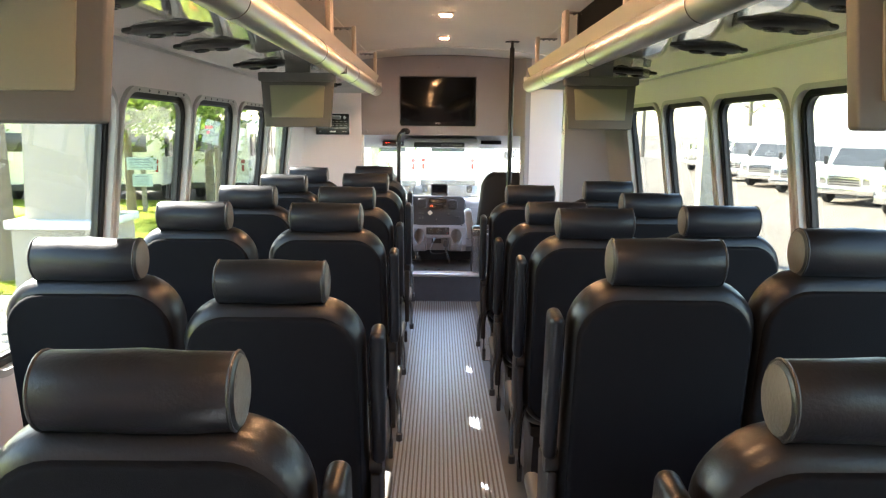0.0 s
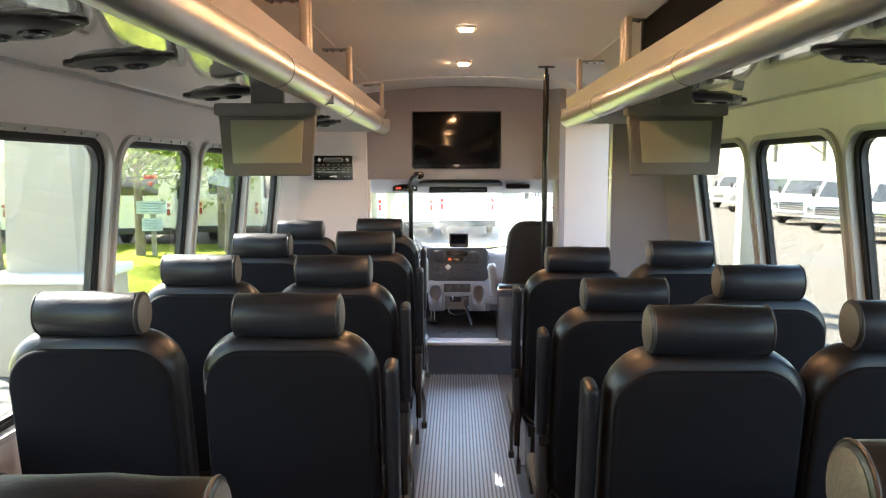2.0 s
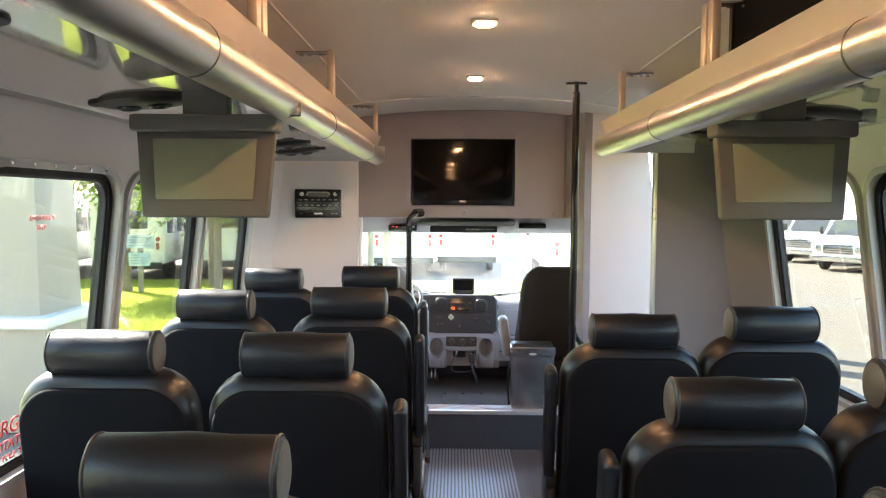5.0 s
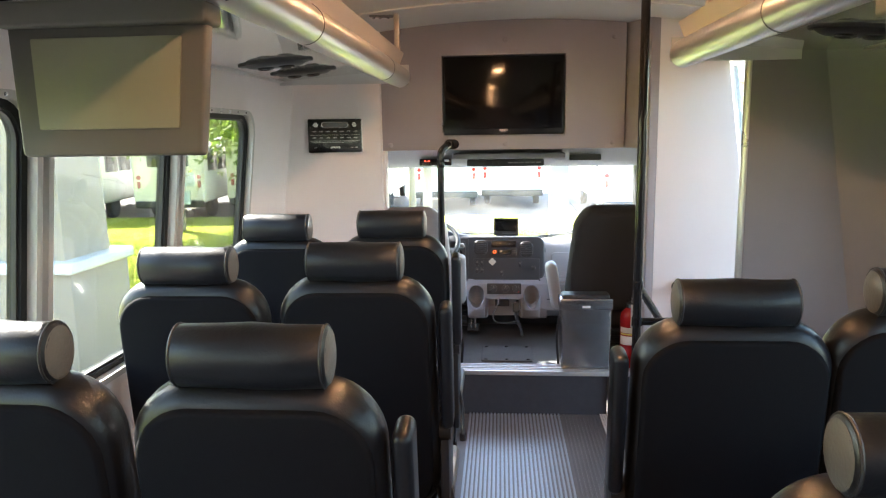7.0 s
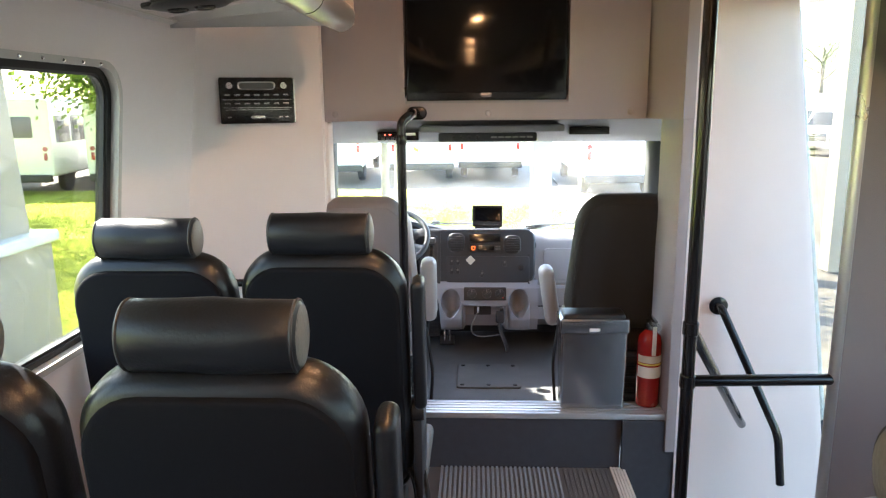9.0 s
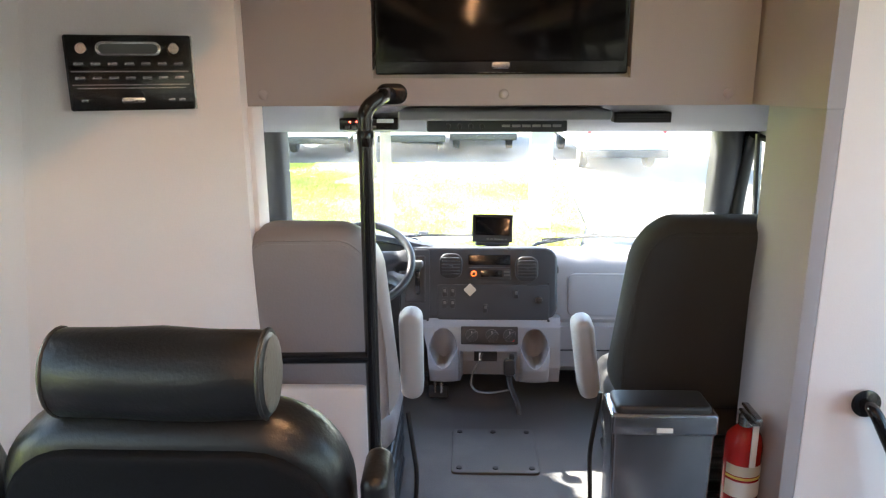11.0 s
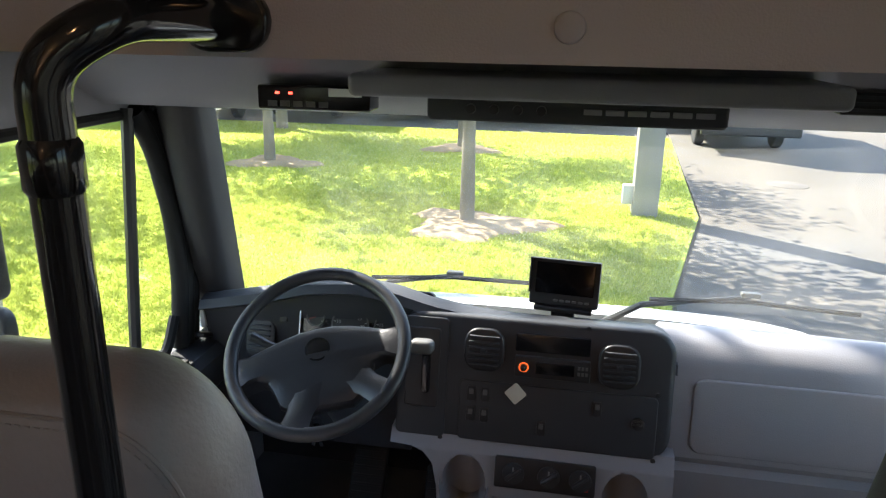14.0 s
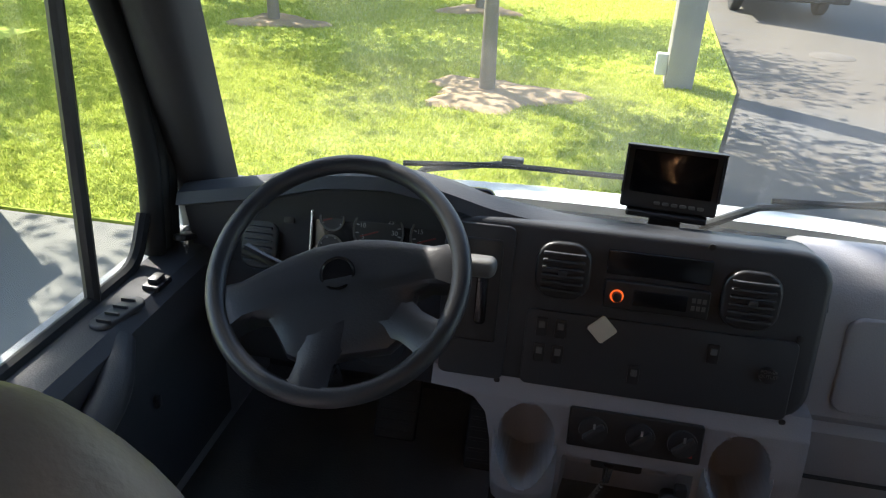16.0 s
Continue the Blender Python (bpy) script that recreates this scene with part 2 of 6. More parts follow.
def loops(bm, rings, close=True, cap0=True, cap1=True):
    """Skin a row of vertex rings of one length."""
    vr = [[bm.verts.new(p) for p in r] for r in rings]
    n = len(rings[0])
    for a, b in zip(vr, vr[1:]):
        for i in range(n if close else n - 1):
            j = (i + 1) % n
            bm.faces.new((a[i], a[j], b[j], b[i]))
    if cap0:
        bm.faces.new(vr[0][::-1])
    if cap1:
        bm.faces.new(vr[-1])
    return bm


def tube(bm, pts, r, seg=12, caps=True):
    """A round bar swept along points."""
    P = [Vector(p) for p in pts]
    rings, up = [], None
    for i, p in enumerate(P):
        d = (P[min(i + 1, len(P) - 1)] - P[max(i - 1, 0)]).normalized()
        if up is None:
            up = d.orthogonal().normalized()
        a = (up - d * up.dot(d)).normalized()
        up, c = a, d.cross(a)
        rr = r[i] if isinstance(r, (list, tuple)) else r
        rings.append([p + (a * math.cos(t) + c * math.sin(t)) * rr for t in (2 * math.pi * k / seg for k in range(seg))])
    return loops(bm, rings, cap0=caps, cap1=caps)


def bend(pts, r=0.05, n=5):
    """Round the corners of a polyline."""
    P = [Vector(p) for p in pts]
    out = [P[0]]
    for a, b, c in zip(P, P[1:], P[2:]):
        u, v = (a - b), (c - b)
        k = min(r, u.length * 0.45, v.length * 0.45)
        s, e = b + u.normalized() * k, b + v.normalized() * k
        for i in range(n + 1):
            t = i / n
            out.append(s * (1 - t) ** 2 + b * 2 * t * (1 - t) + e * t * t)
    return out + [P[-1]]


def rrect(w, h, r, n=5, cx=0.0, cz=0.0):
    """A rounded rectangle outline, anticlockwise, as pairs."""
    r = min(r, w / 2 - 1e-4, h / 2 - 1e-4)
    o = []
    for sx, sz, a0 in ((1, 1, 0), (-1, 1, 90), (-1, -1, 180), (1, -1, 270)):
        for i in range(n + 1):
            a = radians(a0 + 90 * i / n)
            o.append((cx + sx * (w / 2 - r) + r * math.cos(a), cz + sz * (h / 2 - r) + r * math.sin(a)))
    return o


def slab(bm, w, h, t, rc, re, m=None, n=5, k=4, shape=None):
    """A rounded rectangle in x and z, t thick in y, with corners rc and soft edges re; shape(x, z) may move its points."""
    b = bmesh.new()
    rings = []
    prof = []
    for i in range(k + 1):
        a = radians(90 * i / k)
        prof.append((re * (1 - math.sin(a)), -t / 2 + re * (1 - math.cos(a))))
    prof += [(o, -d) for o, d in prof[::-1]]
    for o, d in prof:
        ring = rrect(w - 2 * o, h - 2 * o, max(rc - o, 0.002), n)
        rings.append([(shape(x, z) if shape else (x, z)) for x, z in ring])
        rings[-1] = [(p[0], d + (p[2] if len(p) > 2 else 0), p[1]) for p in rings[-1]]
    loops(b, rings)
    return merge(bm, b, m)


def lathe(bm, prof, seg=20, axis="z", m=None):
    """Turn pairs (radius, height) round an axis."""
    b = bmesh.new()
    rings = []
    for r, h in prof:
        ring = []
        for i in range(seg):
            a = 2 * math.pi * i / seg
            c, s = r * math.cos(a), r * math.sin(a)
            ring.append({"z": (c, s, h), "x": (h, c, s), "y": (s, h, c)}[axis])
        rings.append(ring)
    loops(b, rings)
    return merge(bm, b, m)


def ring(bm, R, r, m=None, seg=24, sub=8):
    """A torus round z."""
    b = bmesh.new()
    rows = []
    for i in range(seg):
        a = 2 * math.pi * i / seg
        rows.append([((R + r * math.cos(t)) * math.cos(a), (R + r * math.cos(t)) * math.sin(a), r * math.sin(t)) for t in (2 * math.pi * k / sub for k in range(sub))])
    rows.append(rows[0])
    loops(b, rows, cap0=False, cap1=False)
    bmesh.ops.remove_doubles(b, verts=b.verts, dist=1e-5)
    return merge(bm, b, m)


def profile_y(bm, pts, y0, y1, closed=True):
    """Extrude an (x, z) outline along y."""
    return loops(bm, [[(x, y0, z) for x, z in pts], [(x, y1, z) for x, z in pts]], cap0=closed, cap1=closed)


def profile_x(bm, pts, x0, x1):
    """Extrude a (y, z) outline along x."""
    return loops(bm, [[(x0, y, z) for y, z in pts], [(x1, y, z) for y, z in pts]])


def words(name, text, size, mat, m, parent, label=""):
    cu = bpy.data.curves.new(name, "FONT")
    cu.body, cu.size, cu.align_x, cu.align_y, cu.extrude = text, size, "CENTER", "CENTER", 0.0005
    tmp = new(name + "_tmp", cu)
    me = bpy.data.meshes.new_from_object(tmp.evaluated_get(bpy.context.evaluated_depsgraph_get()))
    bpy.data.objects.remove(tmp)
    me.materials.append(mat)
    ob = new(name, me)
    ob.matrix_basis = m
    ob.parent = parent
    if label:
        ob["label"] = label
    return ob


# ---- the shell of the bus ----
XL, XR, XC = -1.15, 1.295, 0.07
LEAN_L, LEAN_R = 0.12, 0.15       # how far the side walls lean inwards, per metre of height
WIN_Z0 = 0.86
PIL = 0.765                       # window pitch
Y_BACK = -0.75
Y_STEP = 6.52
CAB_Z = 0.10
BULK_Y = 6.74
PART_Y = 5.50                     # partition behind the stepwell


def wall_x(side, z):
    """Inner face of a leaning side wall at a height; side +1 is the left wall."""
    return XL + LEAN_L * (z - 1.65) if side > 0 else XR - LEAN_R * (z - 1.65)


def ceil_z(x):
    return 2.205 - 0.085 * (x - XC) ** 2


def bay(bm, y0, y1, z0, z1, cy, cz, w, h, r, xi, xo):
    """A stretch of wall with one rounded opening through its thickness."""
    o = rrect(w, h, r, 5, cy, cz)
    def out(p):
        dy, dz = p[0] - cy, p[1] - cz
        ky = ((y1 - cy) if dy > 0 else (y0 - cy)) / dy if abs(dy) > 1e-6 else 1e9
        kz = ((z1 - cz) if dz > 0 else (z0 - cz)) / dz if abs(dz) > 1e-6 else 1e9
        k = min(ky, kz)
        return cy + dy * k, cz + dz * k
    q = [out(p) for p in o]
    for c in ((y1, z1), (y0, z1), (y0, z0), (y1, z0)):
        i = min(range(len(q)), key=lambda j: (q[j][0] - c[0]) ** 2 + (q[j][1] - c[1]) ** 2)
        q[i] = c
    rings = [[(xi, a, b) for a, b in q], [(xi, a, b) for a, b in o], [(xo, a, b) for a, b in o], [(xo, a, b) for a, b in q]]
    loops(bm, rings, cap0=False, cap1=False)


def window(name, side, cy, w, h, cz):
    """A framed side window. side: +1 when the room lies towards +x."""
    th = thing(name, "bus side window in black rubber frame with screwed grey trim", "window", pose(wall_x(side, cz), cy, cz, 0, math.degrees(math.atan(LEAN_L if side > 0 else -LEAN_R)), 0), kind="structure")
    def hoop(nm, w0, h0, r0, w1, h1, r1, d0, d1, mat):
        b = bmesh.new()
        a, c = rrect(w0, h0, r0, 6), rrect(w1, h1, r1, 6)
        loops(b, [[(side * d0, p, q) for p, q in a], [(side * d1, p, q) for p, q in a], [(side * d1, p, q) for p, q in c], [(side * d0, p, q) for p, q in c], [(side * d0, p, q) for p, q in a]], cap0=False, cap1=False)
        bmesh.ops.remove_doubles(b, verts=b.verts, dist=1e-5)
        return part(nm, b, mat, th)
    hoop("trim_ring", w + 0.030, h + 0.030, 0.115, w - 0.012, h - 0.012, 0.10, -0.014, 0.016, M_TRIM)
    hoop("window_frame", w - 0.006, h - 0.006, 0.10, w - 0.056, h - 0.05, 0.085, -0.045, -0.010, M_RUBBER)
    hoop("gasket", w - 0.052, h - 0.046, 0.085, w - 0.072, h - 0.066, 0.075, -0.042, -0.018, M_PLASTIC)
    b = bmesh.new()
    o = rrect(w - 0.064, h - 0.058, 0.078, 6)
    loops(b, [[(side * -0.034, p, q) for p, q in o], [(side * -0.030, p, q) for p, q in o]])
    g = part("pane", b, M_WINGLASS, th)
    g.visible_shadow = False
    for k in range(6):
        sc = bmesh.new()
        lathe(sc, [(0.001, 0.0), (0.006, 0.0005), (0.004, 0.004), (0.001, 0.0045)], 8, "x", pose(side * 0.016, -w / 2 + 0.12 + k * (w - 0.24) / 5, h / 2 + 0.004))
        part("screw", sc, M_CHROME, th)
    return th


def side_wall(name, x, side, y_front, n, last_front, z_top):
    th = thing(name, "light grey vinyl covered bus side wall", "wall", kind="structure")
    bm = bmesh.new()
    xo = x - side * 0.05
    top = ceil_z(x) + 0.01
    cz, h = (WIN_Z0 + z_top) / 2, z_top - WIN_Z0
    y = last_front
    k = 0
    while y - PIL > Y_BACK - 0.1 and k < n:
        bay(bm, y - PIL, y, 0.0, top, y - PIL / 2, cz, PIL - 0.055, h, 0.10, x, xo)
        k += 1
        y -= PIL
    a, b = sorted((x, xo))
    if y > Y_BACK:
        box(bm, a, b, Y_BACK, y, 0, top)
    box(bm, a, b, last_front, y_front, 0, top)
    for v in bm.verts:
        v.co.x += wall_x(side, v.co.z) - x
    part("wall_panel", bm, M_WALL, th)
    y = last_front
    for i in range(k):
        window("window_%d" % (i + 1 + (0 if side > 0 else 10)), side, y - PIL / 2, PIL - 0.055, h, cz)
        y -= PIL


side_wall("wall_left", XL, 1, 5.98, 7, 5.87, 1.695)
side_wall("wall_right", XR, -1, 5.36, 7, 5.15, 1.715)

# rear wall
th = thing("wall_rear", "light grey rear wall of the bus", "wall", kind="structure")
bm = bmesh.new()
box(bm, XL - 0.25, XR + 0.30, Y_BACK - 0.05, Y_BACK, 0, 2.25)
part("wall_panel", bm, M_WALL, th)

# ceiling with its shallow vault
bm = bmesh.new()
xs = [XL - 0.05 + (XR - XL + 0.1) * i / 24 for i in range(25)]
sec = [(x, ceil_z(x)) for x in xs] + [(x, ceil_z(x) + 0.05) for x in xs[::-1]]
profile_y(bm, sec, Y_BACK - 0.05, 6.78)
ob = part("ceiling", bm, M_CEIL)
tagged(ob, "beige grey cloth covered vaulted bus ceiling", "ceiling", kind="structure")
# ceiling seam trims
for y in (3.50, 6.10):
    bm = bmesh.new()
    sec = [(x, ceil_z(x) - 0.008) for x in xs] + [(x, ceil_z(x) + 0.004) for x in xs[::-1]]
    profile_y(bm, sec, y - 0.012, y + 0.012)
    tagged(part("trim", bm, M_CEIL), "slim grey ceiling seam strip", "trim", kind="structure")

for x in (XC - 0.66, XC + 0.66):
    bm = bmesh.new()
    profile_y(bm, [(x - 0.009, ceil_z(x - 0.009) + 0.002), (x - 0.005, ceil_z(x) - 0.0022), (x + 0.005, ceil_z(x) - 0.0022), (x + 0.009, ceil_z(x + 0.009) + 0.002)], Y_BACK, 6.09)
    tagged(part("trim", bm, M_CEIL), "slim grey lengthwise ceiling seam strip", "trim", kind="structure")

# floor: aisle mat with ribs, smooth floor each side
th = thing("floor", "dark rubber bus floor with a ribbed aisle mat", "floor", kind="structure")
bm = bmesh.new()
box(bm, XL - 0.25, 0.60, Y_BACK, Y_STEP, -0.05, 0.0)
box(bm, 0.60, XR + 0.29, Y_BACK, PART_Y, -0.05, 0.0)
part("floor_sheet", bm, M_FLOOR2, th)
bm = bmesh.new()
box(bm, -0.205, 0.315, Y_BACK, Y_STEP - 0.006, 0.0, 0.004)
part("mat_base", bm, M_FLOOR2, th)
bm = bmesh.new()
for i in range(26):
    x = -0.195 + i * 0.0200
    profile_y(bm, [(x - 0.0058, 0.003), (x + 0.0058, 0.003), (x + 0.0045, 0.0105), (x - 0.0045, 0.0105)], Y_BACK, Y_STEP - 0.006)
part("ribbed_mat", bm, M_FLOOR, th, "ribbed grey rubber aisle mat", smooth=0)
bm = bmesh.new()
box(bm, 0.315, 0.60, 4.85, Y_STEP - 0.004, 0.0, 0.006)
for i in range(10):
    x = 0.335 + i * 0.02
    profile_y(bm, [(x - 0.006, 0.005), (x + 0.006, 0.005), (x + 0.004, 0.009), (x - 0.004, 0.009)], 5.2, Y_STEP - 0.006)
part("entry_mat", bm, M_FLOOR2, th, "dark ribbed rubber entry mat", smooth=0)
bm = bmesh.new()
for i in range(5):
    profile_y(bm, [(0.535 + i * 0.013, 0.004), (0.545 + i * 0.013, 0.004), (0.545 + i * 0.013, 0.012), (0.535 + i * 0.013, 0.012)], PART_Y, Y_STEP)
part("step_nosing", bm, M_WHITEMARK, th, "white ribbed step nosing", smooth=0)

# stepwell down to the door
th = thing("stepwell", "grey rubber steps down to the bus door", "steps", kind="structure")
bm = bmesh.new()
for i, (x0, x1, z) in enumerate(((0.60, 0.86, -0.24), (0.86, 1.12, -0.48), (1.12, XR + 0.34, -0.70))):
    box(bm, x0, x1, PART_Y, 6.50, z - 0.04, z)
    box(bm, x0 - 0.02, x0, PART_Y, 6.50, z, z + 0.24)
part("tread", bm, M_FLOOR2, th)
bm = bmesh.new()
box(bm, 0.58, XR + 0.34, PART_Y - 0.04, PART_Y, -0.75, 0.0)
part("side_panel", bm, M_PANEL, th)
bm = bmesh.new()
box(bm, 0.58, XR + 0.34, 6.50, 6.53, -0.75, 0.235)
part("front_panel", bm, M_RISER, th)

# riser and sill up to the cab
th = thing("cab_step", "dark carpeted riser with an aluminium sill to the cab", "step", kind="structure")
bm = bmesh.new()
box(bm, -1.2, 0.575, Y_STEP, Y_STEP + 0.03, 0, 0.235)
part("riser", bm, M_RISER, th)
bm = bmesh.new()
box(bm, -0.72, 0.76, Y_STEP - 0.008, Y_STEP + 0.13, 0.235, 0.262, 0.004)
for i in range(4):
    box(bm, -0.72, 0.76, Y_STEP + 0.012 + i * 0.028, Y_STEP + 0.022 + i * 0.028, 0.262, 0.266)
part("sill", bm, M_ALU, th, "ribbed aluminium sill")

# bulkhead over the way to the cab
th = thing("wall_bulkhead", "grey carpeted bulkhead panel above the driver opening", "bulkhead", kind="structure")
bm = bmesh.new()
for q in ((-0.70, 0.665, 1.50, 1.572), (-0.70, 0.665, 2.018, 2.21), (-0.70, -0.346, 1.572, 2.018), (0.340, 0.665, 1.572, 2.018)):
    box(bm, q[0], q[1], BULK_Y - 0.04, BULK_Y + 0.09, q[2], q[3])
box(bm, -0.40, 0.40, BULK_Y + 0.09, BULK_Y + 0.11, 1.53, 2.07)
bmesh.ops.remove_doubles(bm, verts=bm.verts, dist=1e-4)
part("bulkhead_panel", bm, M_PANEL, th)
bm = bmesh.new()
loops(bm, [[(x, y, z) for x, y in ((0.665, BULK_Y), (0.757, 6.486), (0.80, 6.486), (0.72, BULK_Y))] for z in (1.50, 2.21)])
part("side_return", bm, M_PANEL, th)
for x, z in ((-0.645, 1.53), (0.006, 1.53), (0.60, 1.53), (-0.645, 2.10), (0.006, 2.10), (0.60, 2.10)):
    bm = bmesh.new()
    lathe(bm, [(0.001, 0.006), (0.008, 0.006), (0.0125, 0.003), (0.0135, 0)], 14, "y", pose(x, BULK_Y - 0.04, z, 180))
    part("screw_cap", bm, M_PANEL, th)

# slanted left wall with the bus radio on it
th = thing("wall_left_slanted", "light grey panel narrowing the bus towards the cab", "wall", kind="structure")
bm = bmesh.new()
sec = [(XL, 5.98), (XL, 6.455), (XL + 0.012, 6.466), (-0.69, 6.645), (-0.69, 6.72), (XL - 0.07, 6.56), (XL - 0.07, 5.98)]
loops(bm, [[(x + (LEAN_L * (z - 1.65) if x < -1 else 0), y, z) for x, y in sec] for z in (0, 2.2)])
part("wall_panel", bm, M_WALL, th)
bm = bmesh.new()
box(bm, -0.735, -0.675, BULK_Y - 0.05, BULK_Y + 0.05, 0.27, 1.50, 0.006)
part("opening_edge", bm, M_WALL, th)

# right side: partition behind the stepwell, panel in front of it, door
th = thing("wall_partition", "grey carpeted partition behind the entry steps, its shade put into the colour", "partition", kind="structure")
bm = bmesh.new()
loops(bm, [[(x + (0.02 - LEAN_R * (z - 1.65) if x > 1.1 else 0), y, z) for x, y in ((0.93, 5.50), (1.17, 5.40), (XR - 0.035, 5.27), (XR - 0.03, 5.135), (XR - 0.01, 5.135), (XR, 5.32), (1.21, 5.45), (0.945, 5.54))] for z in (-0.75, 2.19)])
part("partition_panel", bm, M_PARTITION, th)
bm = bmesh.new()
tube(bm, [(0.935, 5.52, -0.7), (0.935, 5.52, 2.18)], 0.022, 12)
part("edge_trim", bm, M_ALU, th)
RET_X, RET_Y = 0.758, 6.488         # corner of the panel where the cab opening begins
th = thing("wall_right_front", "pale lilac grey panel between the entry door and the cab", "wall", kind="structure")
bm = bmesh.new()
loops(bm, [[(x + (0.02 - 0.14 * (z - 1.9) if x > 1 else 0), y, z) for x, y in ((0.801, RET_Y + 0.002), (1.08, 6.405), (1.11, 6.41), (1.15, 6.78), (1.11, 6.79), (1.07, 6.45), (0.83, 6.53), (0.801, 6.53))] for z in (-0.75, 2.19)])
part("wall_panel", bm, M_WALL, th)
bm = bmesh.new()
box(bm, RET_X, 0.80, RET_Y, 6.82, 0.10, 1.50, 0.004)
part("return_panel", bm, M_PANEL, th, "grey carpeted panel beside the cab opening")
th = thing("door_1", "closed white framed bus entry door with tall glass panes", "door", pose(1.53, 6.08, 0, 0, -8.5, 0), kind="structure")
bm = bmesh.new()
for y0, y1 in ((-0.70, -0.62), (-0.04, 0.04), (0.62, 0.76)):
    box(bm, -0.02, 0.02, y0, y1, -0.72, 2.15, 0.006)
for z0, z1 in ((-0.72, -0.50), (1.95, 2.19)):
    for y0, y1 in ((-0.62, -0.04), (0.04, 0.62)):
        box(bm, -0.0195, 0.0195, y0, y1, z0, z1)
part("door_frame", bm, M_BODYWHITE, th)
for y0, y1 in ((-0.62, -0.04), (0.04, 0.62)):
    bm = bmesh.new()
    box(bm, -0.003, 0.003, y0, y1, -0.50, 1.95)
    part("pane", bm, M_WINGLASS, th).visible_shadow = False


# ---- overhead racks ----
def luggage_rack(side, y0, y1, label):
    th = thing("luggage_rack", label, "luggage rack", group="overhead racks")
    xn = XC + side * 0.535                       # inner nose
    xw = wall_x(-side, 1.87)
    f = lambda d, z: (xn + side * d, z)
    bm = bmesh.new()
    nose = [f(0.055 - 0.055 * math.sin(radians(a)), 1.872 - 0.052 * math.cos(radians(a))) for a in range(0, 181, 15)]
    sec = [f(0.10, 1.838)] + nose + [f(0.075, 1.93), f(0.10, 1.93)]
    profile_y(bm, sec, y0, y1)
    part("rail_nose", bm, M_ALU, th, "rounded brushed aluminium front rail")
    bm = bmesh.new()
    profile_y(bm, [f(0.052, 1.926), f(0.028, 1.985), f(0.036, 1.99), f(0.075, 1.988), f(0.078, 1.926)], y0, y1)
    part("top_rail", bm, M_ALUTAN, th, "tan tinted upper rail")
    bm = bmesh.new()
    profile_y(bm, [f(0.105, 1.905), (xw - side * 0.002, 1.860), (xw - side * 0.002, 1.875), f(0.105, 1.920)], y0 + 0.004, y1 - 0.004)
    part("shelf_panel", bm, M_GLOSSWHITE, th, "glossy white underside panel")
    bm = bmesh.new()
    profile_y(bm, [(xw - side * 0.03, 1.859), (xw - side * 0.005, 1.852), (xw - side * 0.005, 1.862), (xw - side * 0.03, 1.868)], y0 + 0.004, y1 - 0.01)
    part("edge_strip", bm, M_ALU, th)
    y = y0 + 0.35
    while y < y1 - 0.2:
        bm = bmesh.new()
        bx = [(xn + side * (0.055 - 0.0565 * math.sin(radians(a))), 1.872 - 0.0535 * math.cos(radians(a))) for a in range(0, 181, 15)]
        profile_y(bm, bx + [f(0.07, 1.90)], y, y + 0.004)
        part("joint", bm, M_MONGREY, th)
        y += 1.22
    bm = bmesh.new()
    box(bm, *sorted((xn + side * 0.005, xw)), y1 - 0.003, y1 + 0.004, 1.842, 1.93)
    part("end_cap", bm, M_ALU, th)
    return th, xn


def hanger(xn, side, y, double=False):
    th = thing("rack_hanger", "champagne aluminium hanger strap from ceiling to rack", "hanger", group="rack hangers")
    for k in range(2 if double else 1):
        bm = bmesh.new()
        x = xn + side * 0.052
        box(bm, x - 0.013, x + 0.013, y + k * 0.055 - 0.019, y + k * 0.055 + 0.019, 1.97, ceil_z(x) - 0.01, 0.006)
        part("strap", bm, M_ALUTAN, th)
    bm = bmesh.new()
    box(bm, *sorted((x - side * 0.01, x + side * 0.13)), y - 0.016, y + 0.016, ceil_z(x) - 0.028, ceil_z(x) - 0.018, 0.002)
    for d in (0.04, 0.08, 0.11):
        lathe(bm, [(0.001, -0.007), (0.007, -0.005), (0.007, 0.0)], 8, "z", pose(x + side * d, y, ceil_z(x) - 0.028))
    part("bracket", bm, M_STEEL, th)


_, xn = luggage_rack(-1, Y_BACK, 6.22, "aluminium edged overhead luggage rack along the window wall")
for y, d in ((0.4, False), (1.95, False), (3.66, True), (4.68, False), (6.16, False)):
    hanger(xn, -1, y, d)
_, xn = luggage_rack(1, Y_BACK, 5.42, "aluminium edged overhead luggage rack ending at the entry steps")
for y, d in ((0.9, False), (2.80, False), (4.02, True), (5.10, False)):
    hanger(xn, 1, y, d)
th = thing("rack_screen", "dark mesh screen closing the luggage rack up to the ceiling", "screen")
bm = bmesh.new()
box(bm, 0.735, 0.745, Y_BACK + 0.01, 4.08, 1.95, 2.17)
part("mesh_panel", bm, M_CLOTH, th)
bm = bmesh.new()
box(bm, 0.728, 0.752, 4.08, 4.10, 1.95, 2.18)
for i in range(12):
    lathe(bm, [(0.001, -0.004), (0.005, -0.003), (0.005, 0.0)], 8, "y", pose(0.74, 4.08, 1.96 + i * 0.018, 0, 0, 90))
part("screen_edge", bm, M_PLASTIC, th)


